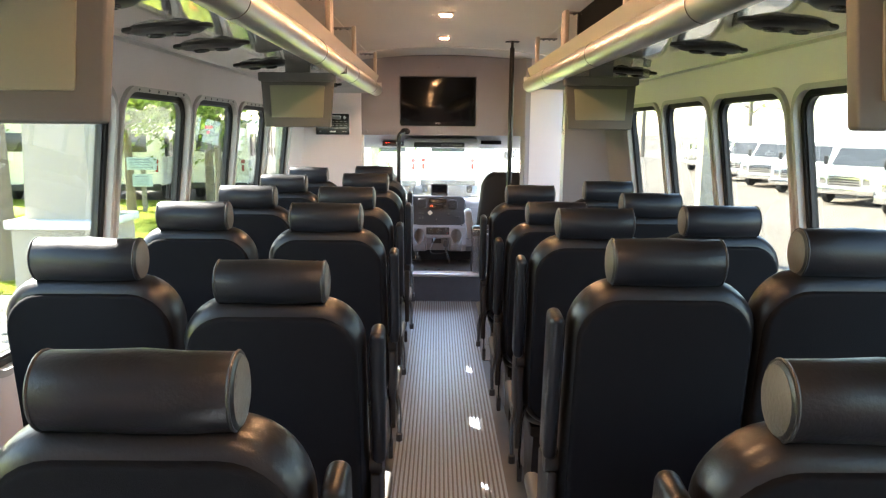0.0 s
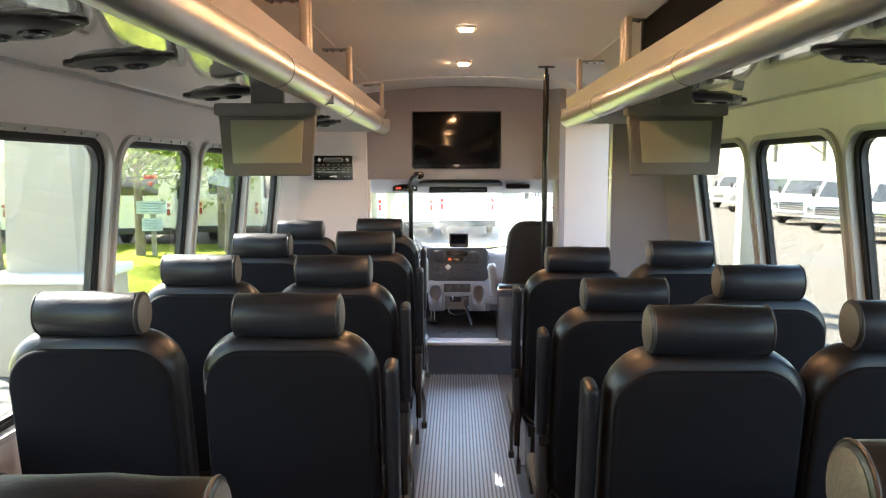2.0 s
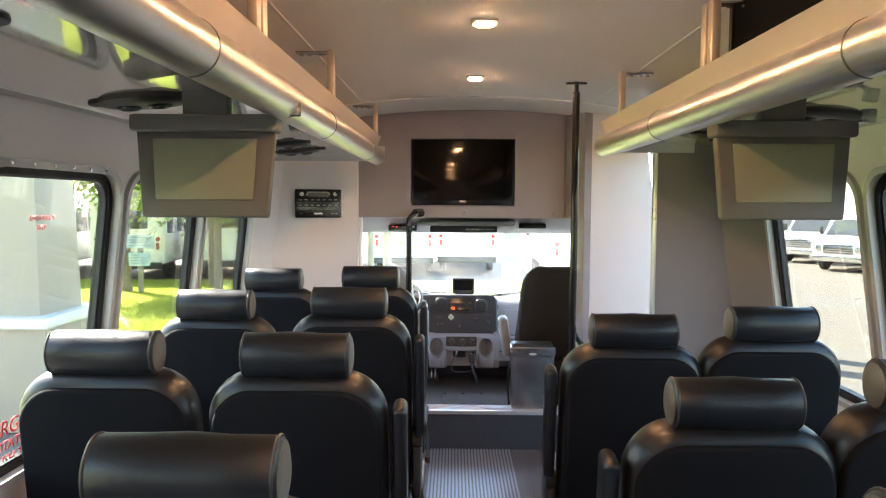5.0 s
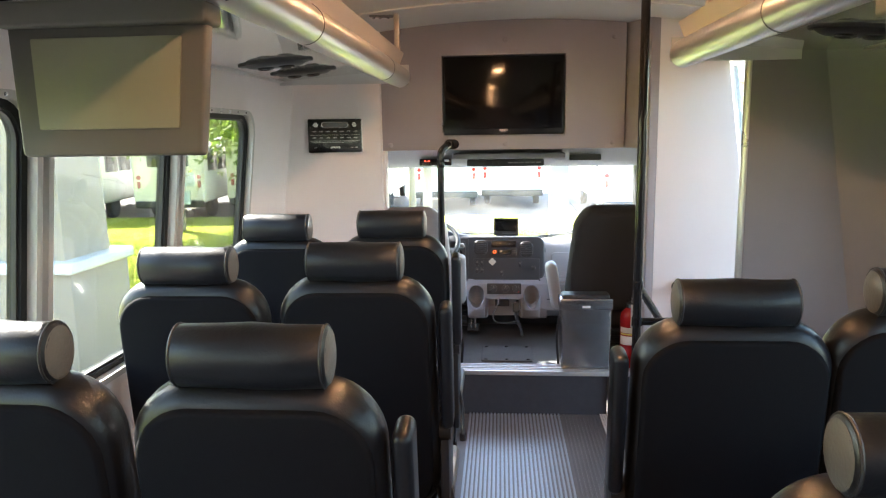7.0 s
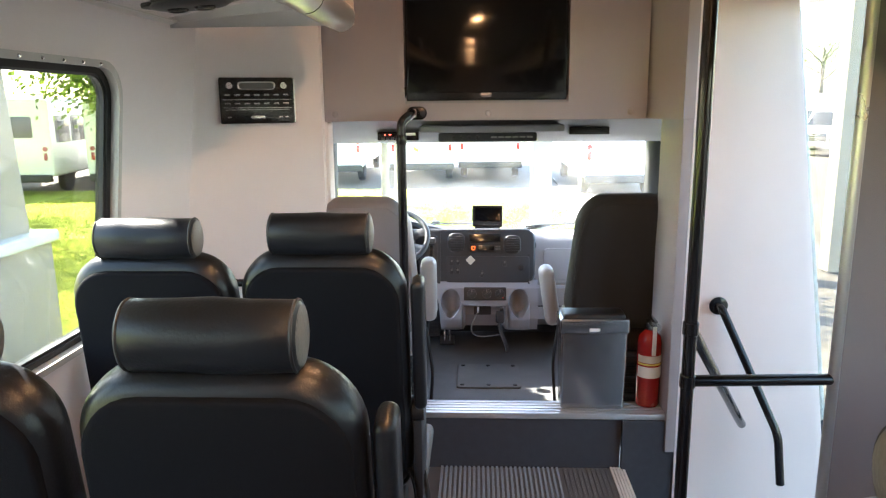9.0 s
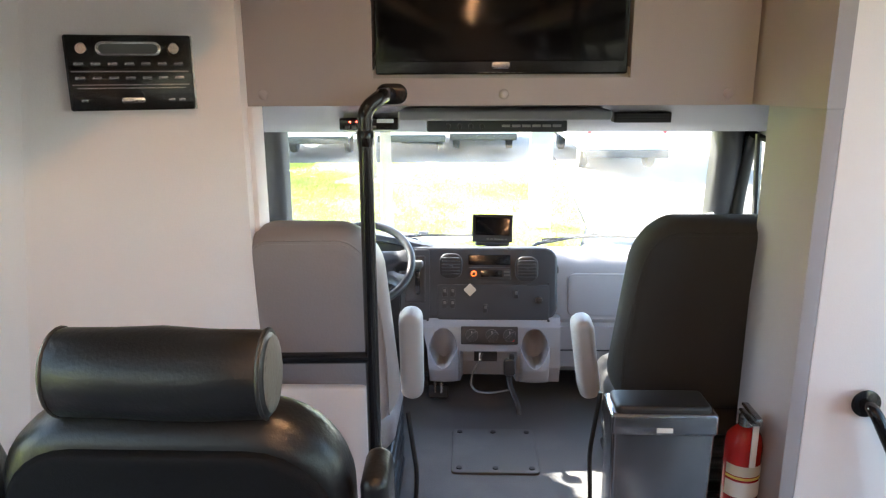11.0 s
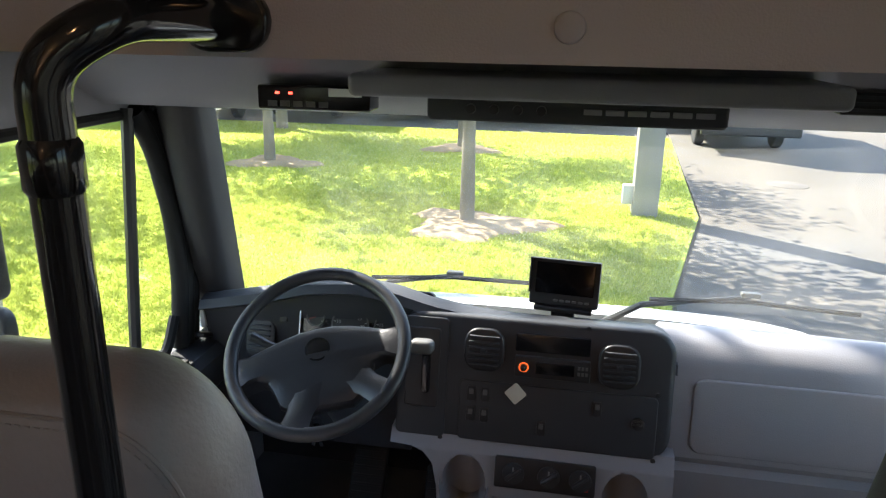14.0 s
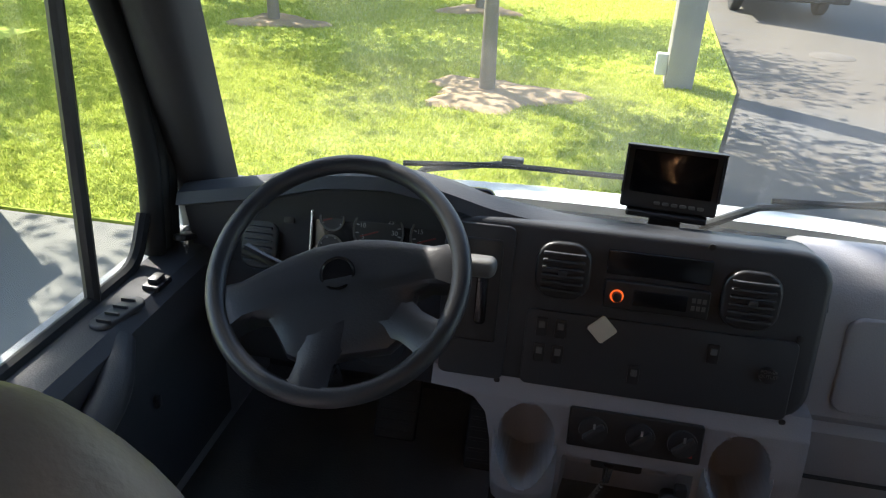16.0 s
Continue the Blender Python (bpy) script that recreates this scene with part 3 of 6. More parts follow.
def reading_unit(x, y, zs):
    th = thing("reading_light_unit", "black oval air vent and reading light unit under the rack", "vent", pose(x, y, zs, 0, -4.6 if x < 0 else 4.6, 0), group="overhead passenger units")
    bm = bmesh.new()
    slab(bm, 0.30, 0.085, 0.010, 0.04, 0.004, pose(0, 0, -0.004, 90))
    part("base_plate", bm, M_PLASTIC, th)
    bm = bmesh.new()
    lathe(bm, [(0.001, -0.021), (0.06, -0.021), (0.10, -0.017), (0.112, -0.009), (0.106, 0.0)], 28, "z", Matrix.Diagonal((1.1, 0.8, 1, 1)))
    b = part("round_housing", bm, M_PLASTIC, th)
    for d in (-0.042, 0.042):
        bm = bmesh.new()
        ring(bm, 0.026, 0.006, pose(d, 0, -0.022))
        lathe(bm, [(0.001, -0.020), (0.012, -0.023), (0.024, -0.025), (0.026, -0.018)], 16, "z", pose(d, 0, 0))
        part("nozzle", bm, M_GLOSSBLK, th)
    for d in (-0.135, 0.135):
        bm = bmesh.new()
        lathe(bm, [(0.001, -0.014), (0.006, -0.012), (0.006, -0.006)], 8, "z", pose(d, 0, 0))
        part("screw", bm, M_CHROME, th)
    return th


for x, ys in ((-0.90, (0.75, 1.55, 2.13, 2.66, 3.12, 3.95, 5.45, 5.85)), (1.045, (1.0, 2.05, 2.42, 3.05, 4.20, 4.92))):
    for y in ys:
        reading_unit(x, y, 1.880)


def drop_monitor(x, y):
    th = thing("fold_down_monitor", "grey fold-down video monitor hanging switched off under the rack", "monitor", pose(x, y, 1.55), group="fold-down monitors")
    bm = bmesh.new()
    slab(bm, 0.385, 0.045, 0.075, 0.010, 0.006, pose(0, 0.005, 0.258))
    part("hinge_housing", bm, M_MONGREY, th)
    bm = bmesh.new()
    slab(bm, 0.12, 0.075, 0.040, 0.006, 0.004, pose(0, 0.012, 0.310))
    part("mount", bm, M_MONGREY, th)
    taper = lambda x, z: (x * (1 + 0.05 * z / 0.116), z)
    bm = bmesh.new()
    slab(bm, 0.350, 0.232, 0.032, 0.008, 0.005, pose(0, 0, 0.126, -4), 4, 3, taper)
    part("body", bm, M_MONGREY, th)
    bm = bmesh.new()
    slab(bm, 0.268, 0.160, 0.006, 0.004, 0.002, pose(0, -0.0165, 0.138, -4), 3, 2, taper)
    part("screen", bm, M_SCREEN, th, "switched off grey screen")
    bm = bmesh.new()
    slab(bm, 0.036, 0.013, 0.004, 0.0064, 0.001, pose(0, -0.0105, 0.026, -4))
    part("badge", bm, M_CHROME, th, "small oval chrome badge")
    bm = bmesh.new()
    tube(bm, [(0.19, 0.0, 0.275), (0.24, 0.0, 0.285)], 0.006, 8)
    box(bm, 0.215, 0.25, -0.012, 0.012, 0.278, 0.315, 0.003)
    part("latch", bm, M_STEEL, th)


drop_monitor(-0.715, 3.90)
drop_monitor(0.845, 4.00)
drop_monitor(-0.672, 1.32)
drop_monitor(0.855, 1.42)


# ---- ceiling lamps, hatch disc ----
def ceiling_lamp(x, y):
    z = ceil_z(x)
    th = thing("ceiling_lamp", "small square warm recessed ceiling lamp, switched on", "lamp", pose(x, y, z), group="ceiling lamps")
    bm = bmesh.new()
    slab(bm, 0.092, 0.092, 0.012, 0.016, 0.005, pose(0, 0, -0.003, 90))
    part("bezel", bm, M_ALUTAN, th)
    bm = bmesh.new()
    slab(bm, 0.058, 0.058, 0.012, 0.010, 0.004, pose(0, 0, -0.008, 90))
    part("lens", bm, M_LAMP, th, "glowing warm lens")


for y in (0.2, 1.3, 2.36, 3.42, 4.42, 5.47):
    ceiling_lamp(0.04, y)
th = thing("ceiling_vent", "flat round grey vent disc on the ceiling", "vent", pose(0.03, 5.86, ceil_z(0.03)))
bm = bmesh.new()
lathe(bm, [(0.001, -0.008), (0.05, -0.008), (0.075, -0.004), (0.078, 0.002)], 24)
part("disc", bm, M_CEIL, th)


# ---- passenger seats ----
def passenger_seat(name, arm, label):
    """A high-backed coach seat, its headrest centre over the origin. arm: -1, 0 or +1, the side with the folded-up armrest."""
    th = thing(name, label, "seat", group="passenger seats")
    lean = 7
    def belly(x, z):
        w = 1 - 0.05 * max(0, (z - 0.05) / 0.35) ** 2
        return (x * w, z)
    bm = bmesh.new()
    slab(bm, 0.482, 0.78, 0.11, 0.12, 0.045, pose(0, 0.055, 0.775, lean), 9, 6, belly)
    for v in bm.verts:
        v.co.y += 0.003 * math.sin(v.co.x * 19 + 0.7) * math.sin(v.co.z * 14)
    part("backrest", bm, M_LEATHER, th, "black leather backrest")
    bm = bmesh.new()
    slab(bm, 0.445, 0.72, 0.03, 0.105, 0.013, pose(0, 0.006, 0.765, lean), 7, 4, belly)
    part("back_panel", bm, M_CLOTH, th, "black cloth rear panel")
    bm = bmesh.new()
    prof = [(0.001, -0.143), (0.030, -0.1435), (0.046, -0.142), (0.055, -0.137), (0.0585, -0.128), (0.0595, -0.06), (0.060, 0.0), (0.0595, 0.06), (0.0585, 0.128), (0.055, 0.137), (0.046, 0.142), (0.030, 0.1435), (0.001, 0.143)]
    lathe(bm, prof, 24, "x", Matrix.Translation((0, 0, 1.207)) @ Matrix.Diagonal((1, 0.88, 1, 1)))
    for v in bm.verts:                            # soft dents in the padding
        v.co.z += 0.0022 * math.sin(v.co.x * 31 + 1.3) * math.sin(v.co.y * 40 + 0.6) - 0.0025 * math.exp(-((v.co.x - 0.05) / 0.05) ** 2)
    hr = part("headrest", bm, M_LEATHER, th, "round black leather headrest roll")
    for s in (-1, 1):
        bm = bmesh.new()
        ring(bm, 0.0565, 0.0032, Matrix.Translation((s * 0.134, 0, 1.207)) @ Matrix.Diagonal((1, 0.88, 1, 1)) @ pose(0, 0, 0, 0, 90, 0), 28, 6)
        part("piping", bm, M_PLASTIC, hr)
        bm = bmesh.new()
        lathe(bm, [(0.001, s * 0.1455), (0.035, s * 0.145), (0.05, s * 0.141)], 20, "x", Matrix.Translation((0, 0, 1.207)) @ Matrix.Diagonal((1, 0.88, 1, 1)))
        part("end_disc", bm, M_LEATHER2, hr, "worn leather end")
    bm = bmesh.new()
    slab(bm, 0.45, 0.46, 0.13, 0.07, 0.045, pose(0, 0.31, 0.43, 90), 6, 4)
    part("cushion", bm, M_LEATHER, th)
    bm = bmesh.new()
    box(bm, -0.20, 0.20, 0.12, 0.52, 0.31, 0.36, 0.01)
    part("seat_pan", bm, M_PLASTIC, th)
    for x in (-0.16, 0.16):
        bm = bmesh.new()
        loops(bm, [[(x - 0.02, 0.16, 0.31), (x + 0.02, 0.16, 0.31), (x + 0.02, 0.48, 0.31), (x - 0.02, 0.48, 0.31)], [(x - 0.02, 0.22, 0.03), (x + 0.02, 0.22, 0.03), (x + 0.02, 0.42, 0.03), (x - 0.02, 0.42, 0.03)], [(x - 0.02, 0.16, 0.0), (x + 0.02, 0.16, 0.0), (x + 0.02, 0.50, 0.0), (x - 0.02, 0.50, 0.0)]])
        part("leg", bm, M_PLASTIC, th)
    if arm:
        bm = bmesh.new()
        slab(bm, 0.038, 0.40, 0.085, 0.018, 0.016, pose(arm * 0.268, 0.035, 0.88, lean), 5, 4)
        part("armrest", bm, M_LEATHER, th, "armrest folded up")
        bm = bmesh.new()
        lathe(bm, [(0.001, -0.02), (0.032, -0.018), (0.036, 0.0), (0.032, 0.018), (0.001, 0.02)], 16, "x", pose(arm * 0.258, 0.07, 0.66))
        box(bm, arm * 0.258 - 0.014, arm * 0.258 + 0.014, 0.03, 0.20, 0.30, 0.64, 0.008)
        part("arm_bracket", bm, M_PLASTIC, th)
        bm = bmesh.new()
        slab(bm, 0.05, 0.055, 0.30, 0.02, 0.012, pose(arm * 0.255, 0.28, 0.42), 4, 3)
        part("side_cover", bm, M_MONGREY, th, "grey seat hinge cover")
        bm = bmesh.new()
        tube(bm, bend([(arm * 0.27, 0.10, 0.44), (arm * 0.29, 0.02, 0.40), (arm * 0.29, -0.03, 0.30)], 0.04), 0.008, 8)
        lathe(bm, [(0.001, -0.02), (0.014, -0.015), (0.014, 0.015), (0.001, 0.02)], 10, "z", pose(arm * 0.29, -0.03, 0.29))
        part("recline_lever", bm, M_PLASTIC, th)
    bm = bmesh.new()
    s = arm or 1
    pts = bend([(s * 0.20, 0.10, 0.50), (s * 0.245, 0.03, 0.46), (s * 0.255, 0.02, 0.33), (s * 0.25, 0.05, 0.22)], 0.05)
    loops(bm, [[p + Vector((0.002, 0.022, 0)), p + Vector((0.002, -0.022, 0)), p + Vector((-0.002, -0.022, 0)), p + Vector((-0.002, 0.022, 0))] for p in pts])
    belt = part("seat_belt", bm, M_CLOTH, th)
    bm = bmesh.new()
    slab(bm, 0.02, 0.075, 0.045, 0.006, 0.005, pose(s * 0.25, 0.05, 0.20))
    part("buckle", bm, M_PLASTIC, belt)
    return th


SEAT_LABEL = "black leather coach seat with round headrest roll, beside the "
L_ROWS = [5.58, 4.70, 3.84, 3.03, 2.08, 1.215]
R_ROWS = [4.36 - 0.79 * k for k in range(5)]
def stand(x, y):
    """Where a seat stands, and how it has settled: some backs are reclined or sit a little low."""
    if x > 0:
        x += 0.02 * (2.6 - y) + (0.03 if y < 1.5 else 0)      # the right rows stand slightly splayed
    tall = 1.0
    if x < -0.5 and 1.9 < y < 2.2:
        x = x + 0.04
    elif -0.5 < x < 0 and 1.9 < y < 2.2:
        x, y, tall = x + 0.03, y - 0.08, 0.957
    elif -0.5 < x < 0 and y < 1.5:
        x, y, tall = x + 0.04, y - 0.05, 0.978
    elif -0.5 < x < 0 and 2.9 < y < 4:
        x, tall = x + (0.01 if y < 3.5 else -0.01), 0.988
    elif -0.5 < x < 0 and y > 5:
        x, tall = x - 0.022, 1.010
    elif x > 0 and y < 1.5:
        x, y, tall = x - 0.02, y - 0.065, 1.012
    elif x > 0 and 1.9 < y < 2.1:
        x, y, tall = x - 0.01, y - 0.04, 1.045
    elif 0 < x < 0.8 and y > 4:
        x, tall = x + 0.01, 0.978
    elif 0 < x < 0.8 and y > 3:
        x, tall = x + 0.018, 0.986
    elif x > 0 and 2.6 < y < 3:
        x, y, tall = x + 0.022, y + 0.05, 1.028 if x < 0.8 else 1.015
    return pose(x, y, 0) @ Matrix.Diagonal((1, 1, tall, 1))


for x, arm, rows, where in ((-0.455, 1, L_ROWS, "aisle"), (-0.968, 0, L_ROWS, "window"), (0.565, -1, R_ROWS, "aisle"), (1.03, 0, R_ROWS, "window")):
    first = passenger_seat("passenger_seat", arm, SEAT_LABEL + where)
    first.matrix_basis = stand(x, rows[0])
    for y in rows[1:]:
        copy_thing(first, stand(x, y))


# ---- front of the passenger room ----
th = thing("television", "flat black television set into the grey bulkhead", "television", pose(-0.003, BULK_Y - 0.030, 1.797))
bm = bmesh.new()
slab(bm, 0.672, 0.430, 0.09, 0.006, 0.004, pose(0, 0.045, 0))
part("casing", bm, M_GLOSSBLK, th)
bm = bmesh.new()
slab(bm, 0.652, 0.392, 0.006, 0.003, 0.002, pose(0, -0.001, 0.014))
part("screen", bm, M_TV, th, "switched off black screen")
bm = bmesh.new()
slab(bm, 0.050, 0.018, 0.005, 0.0088, 0.001, pose(0, -0.002, -0.192))
part("badge", bm, M_STEEL, th, "oval chrome badge")
bm = bmesh.new()
slab(bm, 0.016, 0.045, 0.02, 0.004, 0.003, pose(-0.343, 0.004, -0.180, 0, 12, 0))
part("side_clip", bm, M_GLOSSBLK, th)
for k in range(7):
    bm = bmesh.new()
    box(bm, -0.06 + k * 0.018, -0.05 + k * 0.018, -0.003, 0.0, -0.2125, -0.2105)
    part("button_mark", bm, M_MONGREY, th)

th = thing("bus_radio", "black bus stereo with silver buttons on the slanted wall", "radio", pose(-0.932, 6.552, 1.590, 0, 0, 20))
bm = bmesh.new()
slab(bm, 0.29, 0.182, 0.035, 0.006, 0.005, pose(0, 0.0, 0))
part("faceplate", bm, M_GLOSSBLK, th)
bm = bmesh.new()
slab(bm, 0.15, 0.034, 0.004, 0.017, 0.001, pose(0, -0.018, 0.058))
part("display_rim", bm, M_CHROME, th)
bm = bmesh.new()
slab(bm, 0.135, 0.024, 0.004, 0.012, 0.001, pose(0, -0.020, 0.058))
part("display", bm, M_MONGREY, th, "grey oval display")
for x in (-0.105, 0.105):
    bm = bmesh.new()
    lathe(bm, [(0.001, -0.018), (0.012, -0.018), (0.0155, -0.012), (0.0165, 0)], 18, "y", pose(x, -0.017, 0.058))
    part("knob", bm, M_CHROME, th)
for r, z in enumerate((0.022, -0.012)):
    for k in range(7):
        bm = bmesh.new()
        slab(bm, 0.022, 0.009, 0.006, 0.003, 0.001, pose(-0.115 + k * 0.038, -0.018, z), 3, 2)
        part("button", bm, M_STEEL, th)
for z, w in ((-0.036, 0.25), (0.004, 0.27), (-0.028, 0.27)):
    bm = bmesh.new()
    box(bm, -w / 2, w / 2, -0.0185, -0.016, z - 0.0015, z + 0.0015)
    part("trim_line", bm, M_STEEL, th)
bm = bmesh.new()
slab(bm, 0.055, 0.014, 0.004, 0.007, 0.001, pose(0.0, -0.018, -0.066))
part("badge", bm, M_CHROME, th)
for x in (-0.11, 0.09, 0.115):
    bm = bmesh.new()
    slab(bm, 0.016, 0.008, 0.006, 0.003, 0.001, pose(x, -0.018, -0.066), 3, 2)
    part("button", bm, M_STEEL, th)
bm = bmesh.new()
box(bm, 0.145, 0.149, -0.02, 0.012, -0.09, 0.09)
part("side_strip", bm, M_CHROME, th)


def flange(bm, p, axis, r=0.03):
    lathe(bm, [(0.001, 0.006), (r, 0.006), (r + 0.003, 0.003), (r + 0.003, 0), (r, -0.0015)], 18, axis, Matrix.Translation(p))


# poles and rails
th = thing("grab_pole", "gloss black floor to ceiling grab pole beside the aisle", "grab pole")
bm = bmesh.new()
tube(bm, [(0.53, 5.50, 0.0), (0.53, 5.50, ceil_z(0.53) - 0.05)], 0.0175, 16)
part("pole", bm, M_GLOSSBLK, th)
bm = bmesh.new()
tube(bm, [(0.53, 5.50, ceil_z(0.53) - 0.06), (0.53, 5.50, ceil_z(0.53))], 0.010, 12)
box(bm, 0.48, 0.58, 5.485, 5.515, ceil_z(0.53) - 0.012, ceil_z(0.53) - 0.003, 0.003)
part("ceiling_bracket", bm, M_PLASTIC, th)
for z in (0.825, 0.975):
    bm = bmesh.new()
    lathe(bm, [(0.0178, -0.02), (0.0212, -0.016), (0.0212, 0.016), (0.0178, 0.02)], 16, "z", pose(0.53, 5.5, z))
    part("clamp", bm, M_GLOSSBLK, th)
bm = bmesh.new()
tube(bm, [(0.53, 5.50, 0.825), (0.93, 5.52, 0.825)], 0.016, 14)
part("cross_rail", bm, M_GLOSSBLK, th)
bm = bmesh.new()
tube(bm, [(0.535, 5.51, 0.97), (0.90, 6.10, 0.45), (0.95, 6.18, 0.38)], 0.016, 14)
part("sloping_rail", bm, M_GLOSSBLK, th)
th = thing("entry_handrail", "gloss black sloping handrail on the panel by the door", "handrail")
bm = bmesh.new()
tube(bm, bend([(0.925, 6.46, 0.765), (0.925, 6.40, 0.765), (1.12, 6.25, 0.30), (1.14, 6.24, 0.1)], 0.04), 0.016, 14)
part("rail", bm, M_GLOSSBLK, th)
bm = bmesh.new()
flange(bm, (0.925, 6.438, 0.765), "y", 0.034)
part("flange", bm, M_GLOSSBLK, th)

th = thing("driver_grab_pole", "gloss black bent pole from bulkhead to the driver panel", "grab pole")
bm = bmesh.new()
tube(bm, bend([(-0.300, BULK_Y - 0.04, 1.532), (-0.305, 6.55, 1.532), (-0.345, 6.52, 1.50), (-0.345, 6.52, 0.27)], 0.045), 0.0185, 16)
part("pole", bm, M_GLOSSBLK, th)
bm = bmesh.new()
slab(bm, 0.085, 0.055, 0.014, 0.027, 0.004, pose(-0.295, BULK_Y - 0.046, 1.532))
part("flange", bm, M_GLOSSBLK, th)
bm = bmesh.new()
tube(bm, [(-0.345, 6.52, 0.845), (-1.06, 6.485, 0.845)], 0.016, 14)
part("cross_rail", bm, M_GLOSSBLK, th)
bm = bmesh.new()
lathe(bm, [(0.001, -0.02), (0.034, -0.018), (0.034, 0.0), (0.02, 0.03)], 16, "x", pose(-1.08, 6.484, 0.845))
part("end_flange", bm, M_GLOSSBLK, th)
bm = bmesh.new()
lathe(bm, [(0.0187, -0.02), (0.0215, -0.015), (0.0215, 0.015), (0.0187, 0.02)], 14, "z", pose(-0.345, 6.52, 1.43))
part("collar", bm, M_GLOSSBLK, th)

th = thing("modesty_screen", "light grey low screen behind the driver seat", "screen")
bm = bmesh.new()
slab(bm, 0.62, 0.46, 0.03, 0.02, 0.010, pose(-0.68, 6.60, 0.495))
part("panel_board", bm, M_WALL, th)

# bin and extinguisher on the sill
th = thing("trash_bin", "square stainless steel trash bin with black lid on the cab sill", "trash bin", pose(0.455, 6.613, 0.266))
bm = bmesh.new()
slab(bm, 0.27, 0.36, 0.125, 0.012, 0.010, pose(0, 0, 0.18), 4, 3, lambda x, z: (x * (1 + 0.05 * (z + 0.18) / 0.36), z))
part("body", bm, M_STEEL, th, "smudged stainless body")
bm = bmesh.new()
slab(bm, 0.295, 0.065, 0.142, 0.012, 0.010, pose(0, 0, 0.375), 4, 3)
part("rim", bm, M_STEEL, th)
bm = bmesh.new()
slab(bm, 0.265, 0.118, 0.03, 0.02, 0.012, pose(0, 0, 0.41, 90), 4, 3)
part("lid", bm, M_PLASTIC, th, "black plastic lid")
bm = bmesh.new()
box(bm, -0.022, 0.022, -0.0735, -0.0705, 0.355, 0.368)
part("tag", bm, M_WHITEMARK, th, "small white tag")

th = thing("fire_extinguisher", "red fire extinguisher with paper labels on the cab sill", "fire extinguisher", pose(0.705, 6.62, 0.266))
bm = bmesh.new()
lathe(bm, [(0.001, 0.0), (0.048, 0.0), (0.052, 0.006), (0.052, 0.285), (0.046, 0.315), (0.026, 0.335), (0.018, 0.34), (0.001, 0.342)], 24)
part("cylinder", bm, M_RED, th)
for z0, z1, mt in ((0.135, 0.185, M_WHITEMARK), (0.203, 0.235, M_CREAM), (0.192, 0.200, M_YELLOW)):
    bm = bmesh.new()
    pr = [(0.0525, z0), (0.0528, z0 + 0.002), (0.0528, z1 - 0.002), (0.0525, z1)]
    rings = [[(r * math.cos(a), r * math.sin(a), z) for a in (radians(200 + 140 * i / 12) for i in range(13))] for r, z in pr]
    loops(bm, rings, close=False, cap0=False, cap1=False)
    part("paper_label", bm, mt, th)
bm = bmesh.new()
lathe(bm, [(0.016, 0.338), (0.02, 0.342), (0.02, 0.37), (0.012, 0.378), (0.001, 0.38)], 14)
box(bm, -0.012, 0.012, -0.07, 0.03, 0.372, 0.380, 0.003)
box(bm, -0.010, 0.010, -0.085, 0.02, 0.394, 0.402, 0.003)
part("valve_handle", bm, M_STEEL, th)
bm = bmesh.new()
lathe(bm, [(0.001, -0.006), (0.016, -0.006), (0.016, 0.006), (0.001, 0.006)], 14, "y", pose(0.022, -0.022, 0.358))
part("gauge", bm, M_CHROME, th)
bm = bmesh.new()
box(bm, -0.003, 0.014, -0.062, -0.056, 0.24, 0.37, 0.002)
part("pull_strap", bm, M_WHITEMARK, th)

# emergency exit lettering on one left window
win = [o for o in bpy.data.objects if o.name == "window_3"][0]
wy, wz = win.matrix_basis.translation.y, win.matrix_basis.translation.z
for txt, size, y, z in (("EMERGENCY", 0.021, 3.95, 1.553), ("EXIT", 0.021, 3.95, 1.527), ("EMERGENCY EXIT", 0.062, 3.98, 0.985), ("ROTATE HANDLE", 0.040, 3.96, 0.935), ("PUSH TO OPEN", 0.040, 3.96, 0.893)):
    words("lettering", txt, size, M_REDPRINT, pose(-0.028, y - wy, z - wz, 90, 0, 90), win, "red exit lettering")

# ---- cab ----
CW = 0.98
def cw(s):
    """Half width of the cab on one side."""
    return CW + (0.055 if s > 0 else 0)


th = thing("cab_floor", "grey rubber cab floor with a bolted hatch", "floor", kind="structure")
bm = bmesh.new()
box(bm, -CW - 0.05, CW + 0.11, Y_STEP + 0.12, 8.12, CAB_Z - 0.05, CAB_Z)
box(bm, -CW - 0.05, CW + 0.05, Y_STEP + 0.10, Y_STEP + 0.13, CAB_Z, 0.236)
part("floor_sheet", bm, M_CABFLOOR, th)
bm = bmesh.new()
slab(bm, 0.34, 0.34, 0.012, 0.02, 0.004, pose(0.02, 7.33, CAB_Z + 0.004, 90))
h = part("hatch", bm, M_CABFLOOR, th, "bolted floor hatch")
for x in (-0.12, 0.02, 0.16):
    for y in (7.19, 7.47):
        bm = bmesh.new()
        lathe(bm, [(0.012, 0), (0.011, 0.004), (0.001, 0.005)], 10, "z", pose(x, y, CAB_Z + 0.010))
        part("bolt", bm, M_PLASTIC, h)

